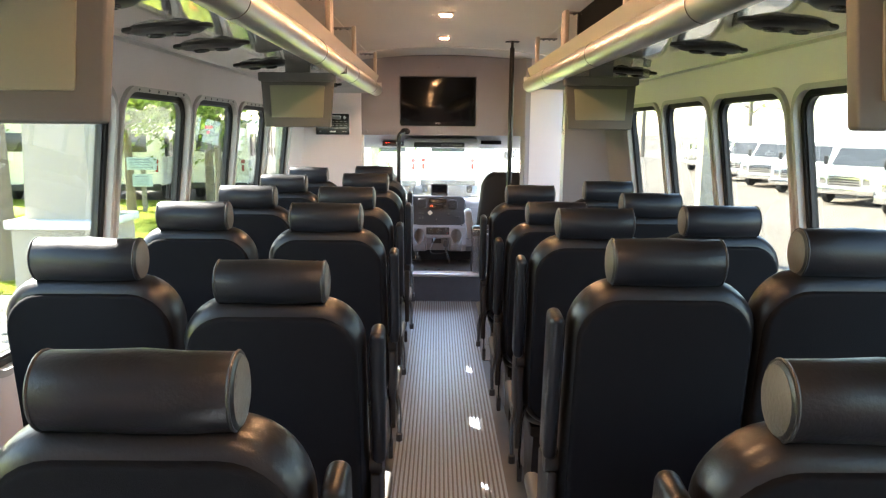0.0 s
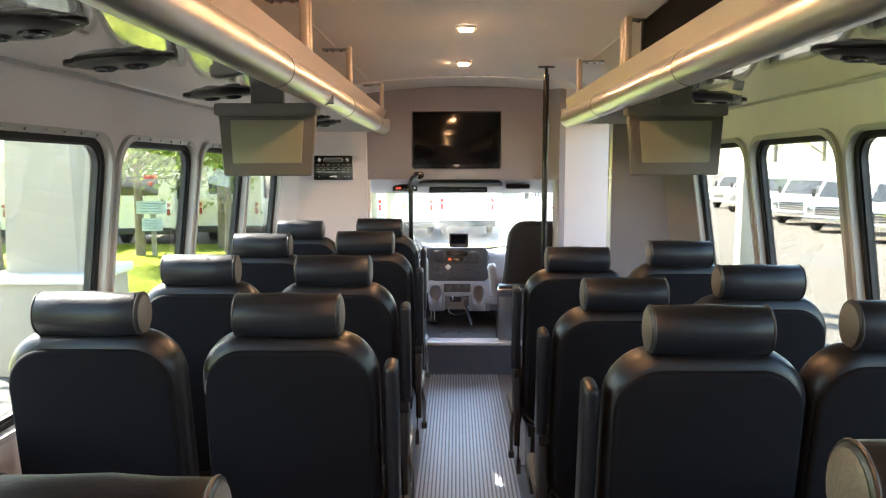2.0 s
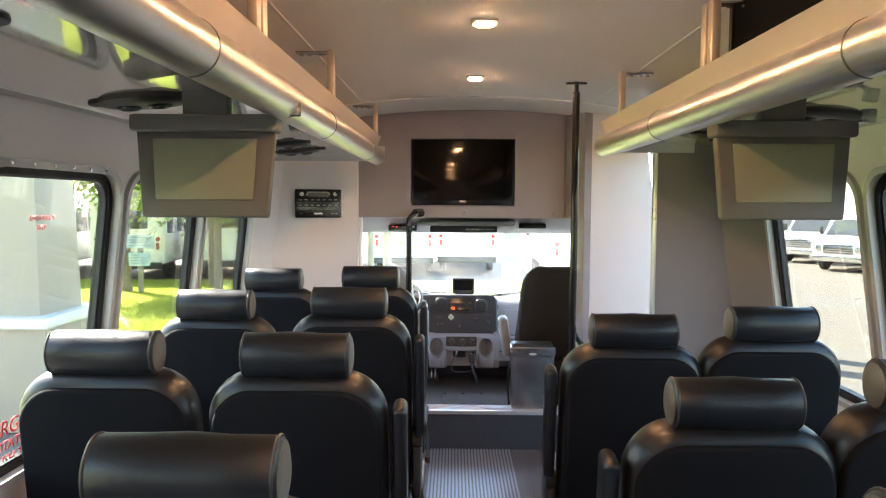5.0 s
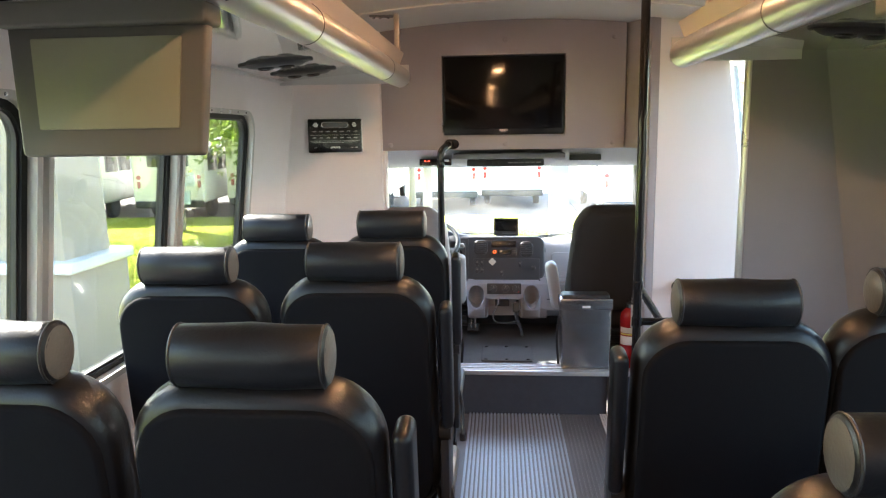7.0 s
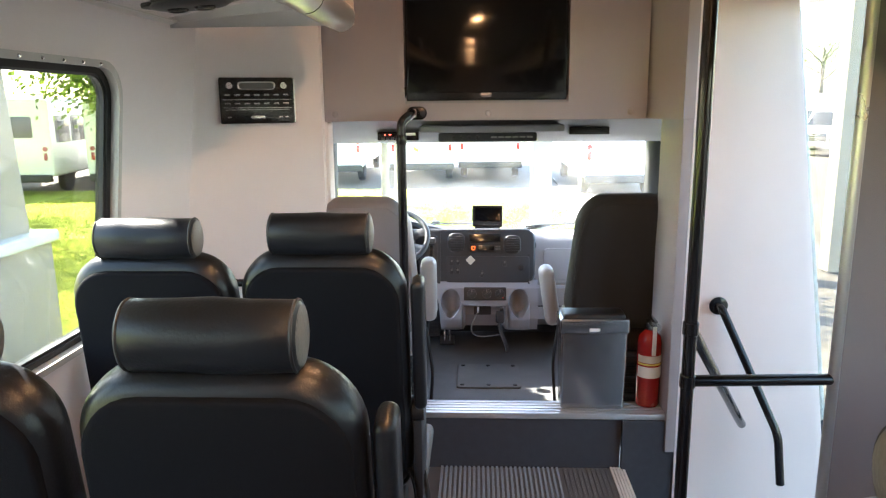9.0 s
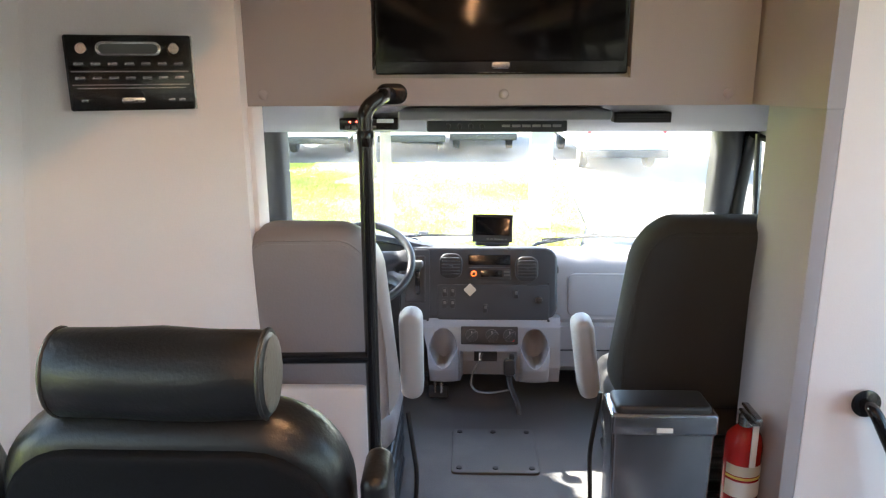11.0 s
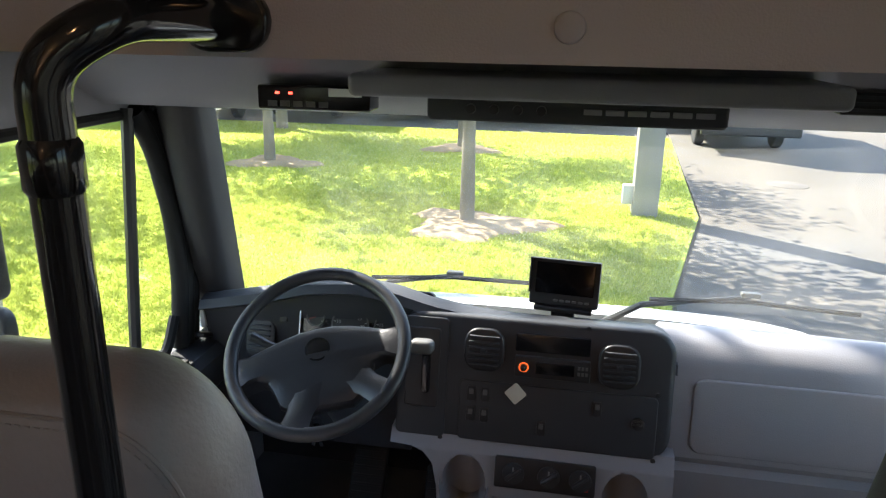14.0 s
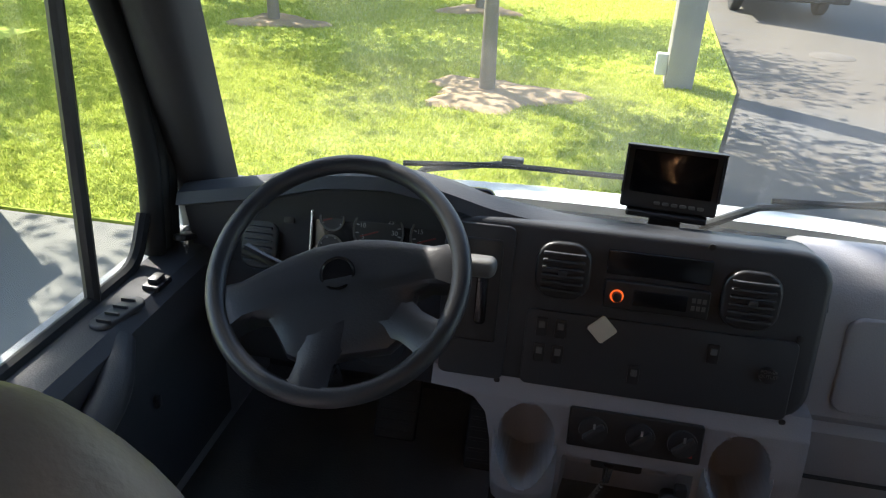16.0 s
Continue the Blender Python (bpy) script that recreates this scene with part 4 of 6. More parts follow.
th = thing("cab_shell", "grey trimmed truck cab walls and roof", "cab", kind="structure")
for s in (-1, 1):
    bm = bmesh.new()
    # wall below the side window, behind it and above it
    x0, x1 = sorted((s * cw(s), s * (cw(s) + 0.05)))
    box(bm, x0, x1, 6.66, 8.12, CAB_Z, 0.70)
    box(bm, x0, x1, 6.66, 6.86, 0.70, 1.60)
    box(bm, x0, x1, 6.86, 8.05, 1.345, 1.60)
    part("cab_side", bm, M_DASH, th)
    bm = bmesh.new()
    xi = 0.715 if s < 0 else 0.801
    loops(bm, [[(s * xi, 6.725, z), (s * (cw(s) + 0.05), 6.725, z), (s * (cw(s) + 0.05), 6.765, z), (s * xi, 6.765, z)] for z in (CAB_Z, 2.2)])
    part("back_panel", bm, M_PANEL, th)
bm = bmesh.new()
profile_x(bm, [(6.72, 1.54), (7.30, 1.54), (7.30, 1.60), (6.72, 1.60)], -CW - 0.05, CW + 0.11)
part("cab_roof", bm, M_DASH, th)
bm = bmesh.new()
profile_x(bm, [(7.16, 1.535), (7.29, 1.462), (7.40, 1.402), (7.47, 1.366), (7.68, 1.385), (7.66, 1.62), (7.20, 1.62)], -CW, CW + 0.055)
part("header", bm, M_DASH, th, "grey overhead header")
bm = bmesh.new()
box(bm, -CW - 0.05, CW + 0.05, 8.12, 8.16, -0.1, 0.62)
part("firewall", bm, M_DASHTOP, th)

# overhead console parts
th = thing("overhead_console", "dark overhead console with buttons above the windshield", "console")
bm = bmesh.new()
slab(bm, 0.50, 0.044, 0.10, 0.01, 0.006, pose(0.012, 7.355, 1.400))
part("body", bm, M_DASHTOP, th)
for k in range(6):
    bm = bmesh.new()
    box(bm, 0.03 + k * 0.036, 0.060 + k * 0.036, 7.300, 7.306, 1.396, 1.405, 0.001)
    part("button", bm, M_GAUGE, th)
for x in (-0.16, -0.12, -0.08, -0.04):
    bm = bmesh.new()
    lathe(bm, [(0.001, -0.012), (0.008, -0.010), (0.009, 0)], 12, "y", pose(x, 7.306, 1.400))
    part("knob", bm, M_PLASTIC, th)
bm = bmesh.new()
slab(bm, 0.70, 0.034, 0.20, 0.010, 0.008, pose(0.03, 7.215, 1.448))
part("visor_lip", bm, M_DASH, th, "grey shelf lip")
th = thing("two_way_radio", "small black radio unit with red lights under the header", "radio", pose(-0.445, 7.335, 1.408))
bm = bmesh.new()
slab(bm, 0.21, 0.042, 0.06, 0.004, 0.003, pose(0, 0, 0))
part("casing", bm, M_GLOSSBLK, th)
for k in range(5):
    bm = bmesh.new()
    box(bm, -0.085 + k * 0.024, -0.068 + k * 0.024, -0.032, -0.029, -0.016, -0.006)
    part("key", bm, M_MONGREY, th)
for x in (-0.07, -0.045):
    bm = bmesh.new()
    box(bm, x, x + 0.007, -0.0325, -0.0295, 0.006, 0.010)
    part("indicator", bm, M_REDLED, th, "lit red indicator")
bm = bmesh.new()
box(bm, 0.03, 0.09, -0.0325, -0.0295, 0.004, 0.018)
part("printed_mark", bm, M_WHITEMARK, th)
th = thing("header_vent", "dark rectangular grille in the header", "vent", pose(0.525, 7.335, 1.428))
bm = bmesh.new()
slab(bm, 0.20, 0.036, 0.06, 0.004, 0.003, pose(0, 0, 0))
part("frame", bm, M_PLASTIC, th)
for k in range(3):
    bm = bmesh.new()
    box(bm, -0.09, 0.09, -0.034, -0.028, -0.012 + k * 0.010, -0.007 + k * 0.010)
    part("slat", bm, M_DASHTOP, th)

# windshield, pillars, side windows
th = thing("windshield", "wide sloping windshield in black rubber", "windshield", kind="structure")
bm = bmesh.new()
n = 12
def ws(u, v):
    x = -0.93 + 1.92 * u
    q = 1 - (2 * u - 1) ** 2
    return (x * (1 - 0.08 * v), 7.963 + 0.168 * q - (0.323 + 0.248 * q) * v, 0.66 + 0.72 * v)
g0 = [[bm.verts.new(ws(i / n, j / 3)) for i in range(n + 1)] for j in range(4)]
for j in range(3):
    for i in range(n):
        bm.faces.new((g0[j][i], g0[j][i + 1], g0[j + 1][i + 1], g0[j + 1][i]))
p = part("pane", bm, M_WSDUSTY, th)
p.visible_shadow = False
bm = bmesh.new()
tube(bm, [ws(i / n, 1.0) for i in range(n + 1)], 0.014, 8)
part("top_seal", bm, M_RUBBER, th)
bm = bmesh.new()
tube(bm, [ws(i / n, 0.0) for i in range(n + 1)], 0.014, 8)
part("bottom_seal", bm, M_RUBBER, th)
for s in (-1, 1):
    th = thing("pillar", "black trimmed windshield pillar", "pillar", kind="structure")
    bm = bmesh.new()
    o = 0.06 if s > 0 else 0.0
    a, b = Vector((s * (0.952 + o), 7.878, 0.62)), Vector((s * (0.879 + o), 7.596, 1.44))
    sec = [(-0.055, -0.012), (-0.048, -0.034), (-0.03, -0.050), (-0.005, -0.056), (0.02, -0.054), (0.042, -0.042), (0.053, -0.02), (0.055, 0.05), (-0.055, 0.05)]
    loops(bm, [[(p.x + q[0], p.y + q[1], p.z) for q in sec] for p in (a, b)])
    part("pillar_trim", bm, M_PILLAR, th)
    bm = bmesh.new()
    for d in (0.018, 0.045, 0.072):
        tube(bm, bend([(s * (cw(s) - 0.004), 7.645 + d, 0.71), (s * (cw(s) - 0.006), 7.672 + d, 0.90), (s * (cw(s) - 0.008), 7.658 + d, 1.07), (s * (cw(s) - 0.012), 7.60 + d, 1.25), (s * (cw(s) - 0.016), 7.53 + d, 1.345)], 0.06), 0.023, 12)
    part("door_seal", bm, M_RUBBER, th)
    bm = bmesh.new()
    tube(bm, [(s * (cw(s) - 0.004), 7.790, 0.72), (s * (cw(s) - 0.008), 7.765, 0.90), (s * (cw(s) - 0.012), 7.735, 1.05), (s * (cw(s) - 0.02), 7.68, 1.29)], 0.014, 8)
    part("body_edge", bm, M_BODYWHITE, th, "white painted door edge")
    th = thing("cab_window", "cab door window with upright divider bar", "window", kind="structure")
    bm = bmesh.new()
    box(bm, *sorted((s * (cw(s) + 0.012), s * (cw(s) + 0.016))), 6.86, 8.0, 0.70, 1.345)
    part("pane", bm, M_WSGLASS, th).visible_shadow = False
    bm = bmesh.new()
    tube(bm, [(s * cw(s), 7.467, 0.69), (s * (cw(s) - 0.01), 7.535, 1.35)], 0.014, 8)
    part("divider_bar", bm, M_PLASTIC, th)
    bm = bmesh.new()
    tube(bm, bend([(s * cw(s), 6.87, 0.71), (s * cw(s), 7.60, 0.71), (s * cw(s), 7.655, 0.80)], 0.08), 0.014, 8)
    tube(bm, [(s * cw(s), 6.87, 1.335), (s * cw(s), 7.55, 1.335)], 0.012, 8)
    part("rubber_edge", bm, M_RUBBER, th)

# cab door panel, left
th = thing("cab_door", "grey moulded cab door with armrest and switches", "door", kind="structure")
bm = bmesh.new()
sec = [(-CW + 0.002, 0.71), (-CW + 0.075, 0.70), (-CW + 0.095, 0.68), (-CW + 0.095, 0.60), (-CW + 0.05, 0.55), (-CW + 0.045, 0.20), (-CW + 0.002, 0.18)]
profile_y(bm, sec, 7.02, 7.80)
part("door_card", bm, M_DASHTOP, th)
bm = bmesh.new()
tube(bm, bend([(-CW + 0.09, 6.95, 0.52), (-CW + 0.13, 7.15, 0.585), (-CW + 0.12, 7.33, 0.635), (-CW + 0.07, 7.42, 0.665)], 0.06), 0.031, 14)
part("pull_handle", bm, M_DASHTOP, th, "dark curved pull handle")
bm = bmesh.new()
slab(bm, 0.04, 0.11, 0.012, 0.018, 0.004, pose(-CW + 0.06, 7.45, 0.704, 90, 0, -12))
v = part("defrost_vent", bm, M_DASHTOP, th)
for k in range(4):
    bm = bmesh.new()
    box(bm, -CW + 0.047, -CW + 0.073, 7.410 + k * 0.024, 7.414 + k * 0.024, 0.708, 0.716)
    part("fin", bm, M_PLASTIC, v)
bm = bmesh.new()
slab(bm, 0.035, 0.05, 0.012, 0.004, 0.003, pose(-CW + 0.07, 7.56, 0.706, 90))
box(bm, -CW + 0.06, -CW + 0.08, 7.545, 7.575, 0.71, 0.722, 0.003)
part("window_switch", bm, M_PLASTIC, th)
bm = bmesh.new()
slab(bm, 0.03, 0.075, 0.014, 0.013, 0.004, pose(-CW + 0.045, 7.72, 0.725, 70))
part("handle_recess", bm, M_PLASTIC, th)
bm = bmesh.new()
slab(bm, 0.018, 0.03, 0.01, 0.008, 0.003, pose(-CW + 0.052, 7.52, 0.45, 0, 0, 90))
part("button_plug", bm, M_PLASTIC, th)
th = thing("side_mirror", "large white truck side mirror with black rim", "mirror")
for z0, z1 in ((0.42, 0.835), (0.855, 1.25)):
    bm = bmesh.new()
    slab(bm, 0.24, z1 - z0, 0.05, 0.04, 0.015, pose(-1.47, 7.545, (z0 + z1) / 2, 0, 0, -12))
    part("housing", bm, M_PLASTIC, th)
    bm = bmesh.new()
    slab(bm, 0.215, z1 - z0 - 0.025, 0.006, 0.035, 0.002, pose(-1.474, 7.519, (z0 + z1) / 2, 0, 0, -12))
    part("mirror_glass", bm, M_CHROME, th, "mirror glass")
bm = bmesh.new()
tube(bm, bend([(-1.47, 7.56, 0.50), (-1.46, 7.53, 0.42), (-1.30, 7.47, 0.40), (-1.03, 7.40, 0.40)], 0.06), 0.024, 10)
tube(bm, [(-1.45, 7.57, 1.25), (-1.45, 7.60, 1.46), (-1.03, 7.68, 1.47)], 0.016, 8)
part("bracket", bm, M_PLASTIC, th)
th = thing("hand_grip", "pale grey grab handle on the windshield pillar", "handle")
bm = bmesh.new()
tube(bm, bend([(0.90, 7.60, 1.02), (0.80, 7.56, 1.00), (0.775, 7.55, 0.90), (0.775, 7.60, 0.74), (0.86, 7.70, 0.72)], 0.06), 0.013, 10)
part("bar", bm, M_DASH, th)

# dashboard
th = thing("dashboard", "moulded two-tone grey dashboard with dark centre panel", "dashboard")
def crown(x):
    """Height of the dash top's front edge along x."""
    return float(np.interp(x, (-0.93, -0.75, -0.62, -0.50, -0.40, -0.30, -0.17, 0.05, 0.15, 0.21, 0.25, 0.28), (0.84, 0.875, 0.91, 0.92, 0.905, 0.878, 0.858, 0.850, 0.845, 0.832, 0.80, 0.78)))
bm = bmesh.new()
rings = []
N = 48
for i in range(N + 1):
    x = -0.93 + 1.23 * i / N
    z = crown(x)
    rings.append([(x, 8.10, 0.55), (x, 8.10, 0.63), (x, 7.98, z - 0.16), (x, 7.88, z - 0.085), (x, 7.80, z - 0.030), (x, 7.76, z - 0.006), (x, 7.73, z), (x, 7.70, z - 0.008), (x, 7.688, z - 0.030), (x, 7.72, z - 0.045), (x, 7.75, 0.60), (x, 7.80, 0.52)])
loops(bm, rings)
part("dash_top", bm, M_DASHTOP, th, "dark padded dash top")
bm = bmesh.new()
slab(bm, 0.675, 0.318, 0.10, 0.062, 0.014, Matrix.Translation((-0.045, 7.70, 0.697)) @ pose(0, 0, 0, -12), 8, 3)
cp = part("centre_surround", bm, M_DASHPAN, th, "charcoal centre panel")
CP = Matrix.Translation((-0.045, 7.70, 0.697)) @ pose(0, 0, 0, -12) @ Matrix.Translation((0, -0.052, 0))
bm = bmesh.new()
slab(bm, 0.475, 0.150, 0.008, 0.012, 0.003, CP @ pose(0.065, 0, -0.077))
part("switch_plate", bm, M_DASHPAN, th)
def rocker(x, z, lit=False):
    bm = bmesh.new()
    slab(bm, 0.021, 0.036, 0.008, 0.003, 0.002, CP @ pose(x, -0.004, z), 3, 2)
    r = part("rocker_switch", bm, M_PLASTIC, th)
    bm = bmesh.new()
    slab(bm, 0.011, 0.013, 0.004, 0.002, 0.001, CP @ pose(x, -0.010, z + 0.006), 3, 2)
    part("switch_mark", bm, M_MONGREY, r)
for x in (-0.142, -0.108):
    for z in (-0.034, -0.085):
        rocker(x, z)
rocker(0.032, -0.104)
rocker(0.162, -0.042)
bm = bmesh.new()
lathe(bm, [(0.001, -0.012), (0.014, -0.010), (0.016, 0)], 16, "y", CP @ pose(0.258, -0.002, -0.068))
po = part("power_outlet", bm, M_PLASTIC, th)
words("lettering", "POWER\nOUTLET", 0.0085, M_MONGREY, CP @ pose(0.258, -0.0150, -0.063, 90), po, "white lettering")
bm = bmesh.new()
slab(bm, 0.040, 0.040, 0.003, 0.005, 0.001, CP @ pose(-0.034, -0.006, -0.024, 0, 45, 0))
part("sticker", bm, M_CREAM, th, "cream diamond sticker")
for x, z in ((-0.116, 0.078), (0.206, 0.066)):
    bm = bmesh.new()
    slab(bm, 0.098, 0.106, 0.022, 0.036, 0.006, CP @ pose(x, -0.004, z), 6, 3)
    v = part("air_vent", bm, M_PLASTIC, th)
    for k in range(6):
        bm = bmesh.new()
        slab(bm, 0.074, 0.005, 0.014, 0.002, 0.002, CP @ pose(x, -0.016, z - 0.034 + k * 0.0135), 3, 2)
        part("louvre", bm, M_DASHTOP, v)
    bm = bmesh.new()
    slab(bm, 0.016, 0.010, 0.012, 0.003, 0.002, CP @ pose(x, -0.022, z), 3, 2)
    part("tab", bm, M_DASHTOP, v)
bm = bmesh.new()
slab(bm, 0.178, 0.044, 0.010, 0.003, 0.002, CP @ pose(0.048, -0.001, 0.104))
part("blank_slot", bm, M_GLOSSBLK, th)
bm = bmesh.new()
slab(bm, 0.180, 0.052, 0.016, 0.004, 0.003, CP @ pose(0.050, -0.004, 0.046))
st = part("car_stereo", bm, M_PLASTIC, th, "black car stereo")
bm = bmesh.new()
ring(bm, 0.0105, 0.0016, CP @ pose(-0.018, -0.016, 0.046, 90))
part("knob_ring", bm, M_ORANGE, st, "glowing orange knob ring")
bm = bmesh.new()
lathe(bm, [(0.001, -0.020), (0.008, -0.018), (0.0092, 0)], 16, "y", CP @ pose(-0.018, -0.010, 0.046))
part("knob", bm, M_PLASTIC, st)
bm = bmesh.new()
slab(bm, 0.092, 0.028, 0.004, 0.002, 0.001, CP @ pose(0.056, -0.013, 0.046))
part("display", bm, M_GLOSSBLK, st)
for k in range(3):
    for j in range(2):
        bm = bmesh.new()
        box(bm, 0.110 + k * 0.009, 0.116 + k * 0.009, -0.014, -0.011, 0.036 + j * 0.014, 0.044 + j * 0.014)
        bmesh.ops.transform(bm, matrix=CP, verts=bm.verts)
        part("key", bm, M_MONGREY, st)
for x, z in ((-0.215, 0.005), (-0.215, -0.155), (0.30, -0.155), (0.30, 0.005), (0.13, 0.15)):
    bm = bmesh.new()
    lathe(bm, [(0.001, -0.003), (0.006, -0.002), (0.006, 0)], 10, "y", CP @ pose(x, 0, z))
    part("screw", bm, M_PLASTIC, th)
# gear selector left of the centre
bm = bmesh.new()
slab(bm, 0.125, 0.30, 0.008, 0.014, 0.003, CP @ pose(-0.268, 0.001, -0.004))
part("gear_surround", bm, M_DASHPAN, th)
bm = bmesh.new()
slab(bm, 0.085, 0.20, 0.012, 0.008, 0.004, CP @ pose(-0.268, -0.002, 0.020))
gs = part("gear_panel", bm, M_PLASTIC, th)
bm = bmesh.new()
slab(bm, 0.022, 0.13, 0.008, 0.010, 0.003, CP @ pose(-0.258, -0.008, 0.020))
part("gear_gate", bm, M_GLOSSBLK, gs)
bm = bmesh.new()
tube(bm, [CP @ Vector((-0.258, -0.005, 0.055)), CP @ Vector((-0.258, -0.065, 0.075))], 0.008, 8)
part("gear_lever", bm, M_CHROME, gs)
bm = bmesh.new()
slab(bm, 0.058, 0.034, 0.045, 0.014, 0.012, CP @ pose(-0.258, -0.075, 0.088))
part("gear_knob", bm, M_MONGREY, gs, "pale grey gear knob")
# lower centre: heater controls and cup holders
CUPS = (-0.193, 0.197)
def console_front(x, z):
    """How far back the moulded front stands at a place: cup recesses, cup fronts and the tray."""
    y = float(np.interp(z, (0.28, 0.36, 0.45, 0.53, 0.57), (7.60, 7.572, 7.582, 7.60, 7.625)))
    for c in CUPS:
        d = abs(x - c)
        rim = 0.372 + 0.085 * min(1.0, (d / 0.062) ** 2)
        if d < 0.062 and z < rim:
            y -= 0.042 * math.sqrt(1 - (d / 0.062) ** 2) * min(1.0, (z - 0.275) / 0.03)
        elif d < 0.054:
            q = math.sqrt(1 - (d / 0.054) ** 2)
            if z < 0.452 + 0.072 * q:
                y += 0.085 * q * min(1.0, (0.452 + 0.072 * q - z) / 0.018)
    if abs(x) < 0.120 and z < 0.428:
        y += 0.07 * min(1.0, (0.428 - z) / 0.010, (0.120 - abs(x)) / 0.010)
    return y
bm = bmesh.new()
rings = []
for i in range(231):
    x = -0.385 + 0.69 * i / 230
    zb = float(np.interp(x, (-0.385, -0.33, -0.30, -0.275, -0.262, -0.25), (0.535, 0.532, 0.522, 0.495, 0.44, 0.285)))
    zs = [0.568 + (zb - 0.568) * k / 90 for k in range(91)]
    rings.append([(x, 7.80, 0.568)] + [(x, console_front(x, z), z) for z in zs] + [(x, 7.80, zb)])
loops(bm, rings)
part("lower_console", bm, M_DASH, th, "grey moulded lower console with cup recesses", smooth=50)
bm = bmesh.new()
slab(bm, 0.10, 0.05, 0.012, 0.006, 0.003, pose(-0.01, 7.640, 0.385))
part("socket_plate", bm, M_DASHTOP, th)
HP = Matrix.Translation((0.004, 7.586, 0.500)) @ pose(0, 0, 0, -16)
bm = bmesh.new()
slab(bm, 0.242, 0.076, 0.012, 0.005, 0.003, HP)
hp = part("heater_panel", bm, M_PLASTIC, th)
for x in (-0.075, 0.01, 0.085):
    bm = bmesh.new()
    lathe(bm, [(0.001, -0.006), (0.026, -0.006), (0.027, 0)], 20, "y", HP @ pose(x, -0.006, 0))
    slab(bm, 0.010, 0.045, 0.016, 0.004, 0.003, HP @ pose(x, -0.016, 0, 0, 50, 0), 3, 2)
    part("dial", bm, M_DASHPAN, hp)
    bm = bmesh.new()
    box(bm, x - 0.002, x + 0.002, -0.026, -0.024, 0.010, 0.020)
    bmesh.ops.transform(bm, matrix=HP, verts=bm.verts)
    part("dial_mark", bm, M_GAUGE, hp)
bm = bmesh.new()
box(bm, 0.095, 0.105, -0.0075, -0.0055, -0.025, -0.012)
bmesh.ops.transform(bm, matrix=HP, verts=bm.verts)
part("red_mark", bm, M_REDPRINT, hp)
# glove box side
bm = bmesh.new()
rings = []
for i in range(17):
    x = 0.262 + 0.755 * i / 16
    sl = 0.02 * max(0, (x - 0.5))
    rings.append([(x, 8.10, 0.50), (x, 8.10, 0.60), (x, 7.98, 0.70), (x, 7.88, 0.80 - sl), (x, 7.83, 0.828 - sl), (x, 7.78, 0.832 - sl), (x, 7.735, 0.812 - sl), (x, 7.705, 0.765 - sl), (x, 7.680, 0.66), (x, 7.662, 0.548), (x, 7.672, 0.530), (x, 7.655, 0.515), (x, 7.66, 0.33), (x, 7.80, 0.25)])
loops(bm, rings)
part("passenger_side", bm, M_DASH, th, "grey passenger side moulding")
bm = bmesh.new()
slab(bm, 0.52, 0.185, 0.014, 0.03, 0.005, Matrix.Translation((0.600, 7.6825, 0.652)) @ pose(0, 0, 0, -10.5))
part("glove_lid", bm, M_DASH, th)
bm = bmesh.new()
box(bm, 0.30, 0.98, 7.652, 7.664, 0.405, 0.411)
part("seam", bm, M_DASHTOP, th)
# instrument cluster
IC = Matrix.Translation((-0.482, 7.742, 0.793)) @ pose(0, 0, 0, -18)
bm = bmesh.new()
slab(bm, 0.36, 0.185, 0.03, 0.02, 0.006, IC)
ic = part("gauge_panel", bm, M_GLOSSBLK, th)
bm = bmesh.new()
slab(bm, 0.005, 0.17, 0.012, 0.002, 0.001, IC @ pose(-0.175, -0.018, 0))
part("silver_edge", bm, M_STEEL, ic)
def gauge(x, z, r, marks):
    bm = bmesh.new()
    ring(bm, r, 0.0022, IC @ pose(x, -0.018, z, 90), 28, 6)
    g = part("gauge_ring", bm, M_MONGREY, ic)
    bm = bmesh.new()
    lathe(bm, [(0.001, -0.002), (r - 0.002, -0.002), (r - 0.001, 0)], 24, "y", IC @ pose(x, -0.015, z))
    part("gauge_face", bm, M_PLASTIC, g)
    for i in range(marks):
        a = radians(210 - 240 * i / (marks - 1))
        bm = bmesh.new()
        b2 = bmesh.new()
        box(b2, r * 0.80, r * 0.92, -0.0008, 0.0008, -0.0012, 0.0012)
        merge(bm, b2, IC @ pose(x, -0.0185, z) @ pose(0, 0, 0, 0, -math.degrees(a), 0))
        part("tick", bm, M_GAUGE, g)
    bm = bmesh.new()
    b2 = bmesh.new()
    box(b2, 0, r * 0.75, -0.001, 0.001, -0.0015, 0.0015)
    merge(bm, b2, IC @ pose(x, -0.0195, z) @ pose(0, 0, 0, 0, -200, 0))
    part("needle", bm, M_NEEDLE, g)
    return g
for k in range(3):
    gauge(-0.135, 0.062 - k * 0.058, 0.024, 6)
for x, nums in ((-0.04, ("5", "10", "15", "20", "25", "30")), (0.075, ("5", "15", "25", "35", "45", "55"))):
    g = gauge(x, -0.012, 0.050, 12)
    for i, tx in enumerate(nums):
        a = radians(205 - 205 * i / 5)
        words("numeral", tx, 0.013, M_GAUGE, IC @ pose(x + 0.033 * math.cos(a), -0.0188, -0.012 + 0.033 * math.sin(a), 90), g)
bm = bmesh.new()
slab(bm, 0.05, 0.018, 0.004, 0.002, 0.001, IC @ pose(0.03, -0.016, 0.058))
part("trip_display", bm, M_MONGREY, ic)
bm = bmesh.new()
slab(bm, 0.007, 0.005, 0.004, 0.001, 0.001, IC @ pose(0.085, -0.017, 0.058), 2, 2)
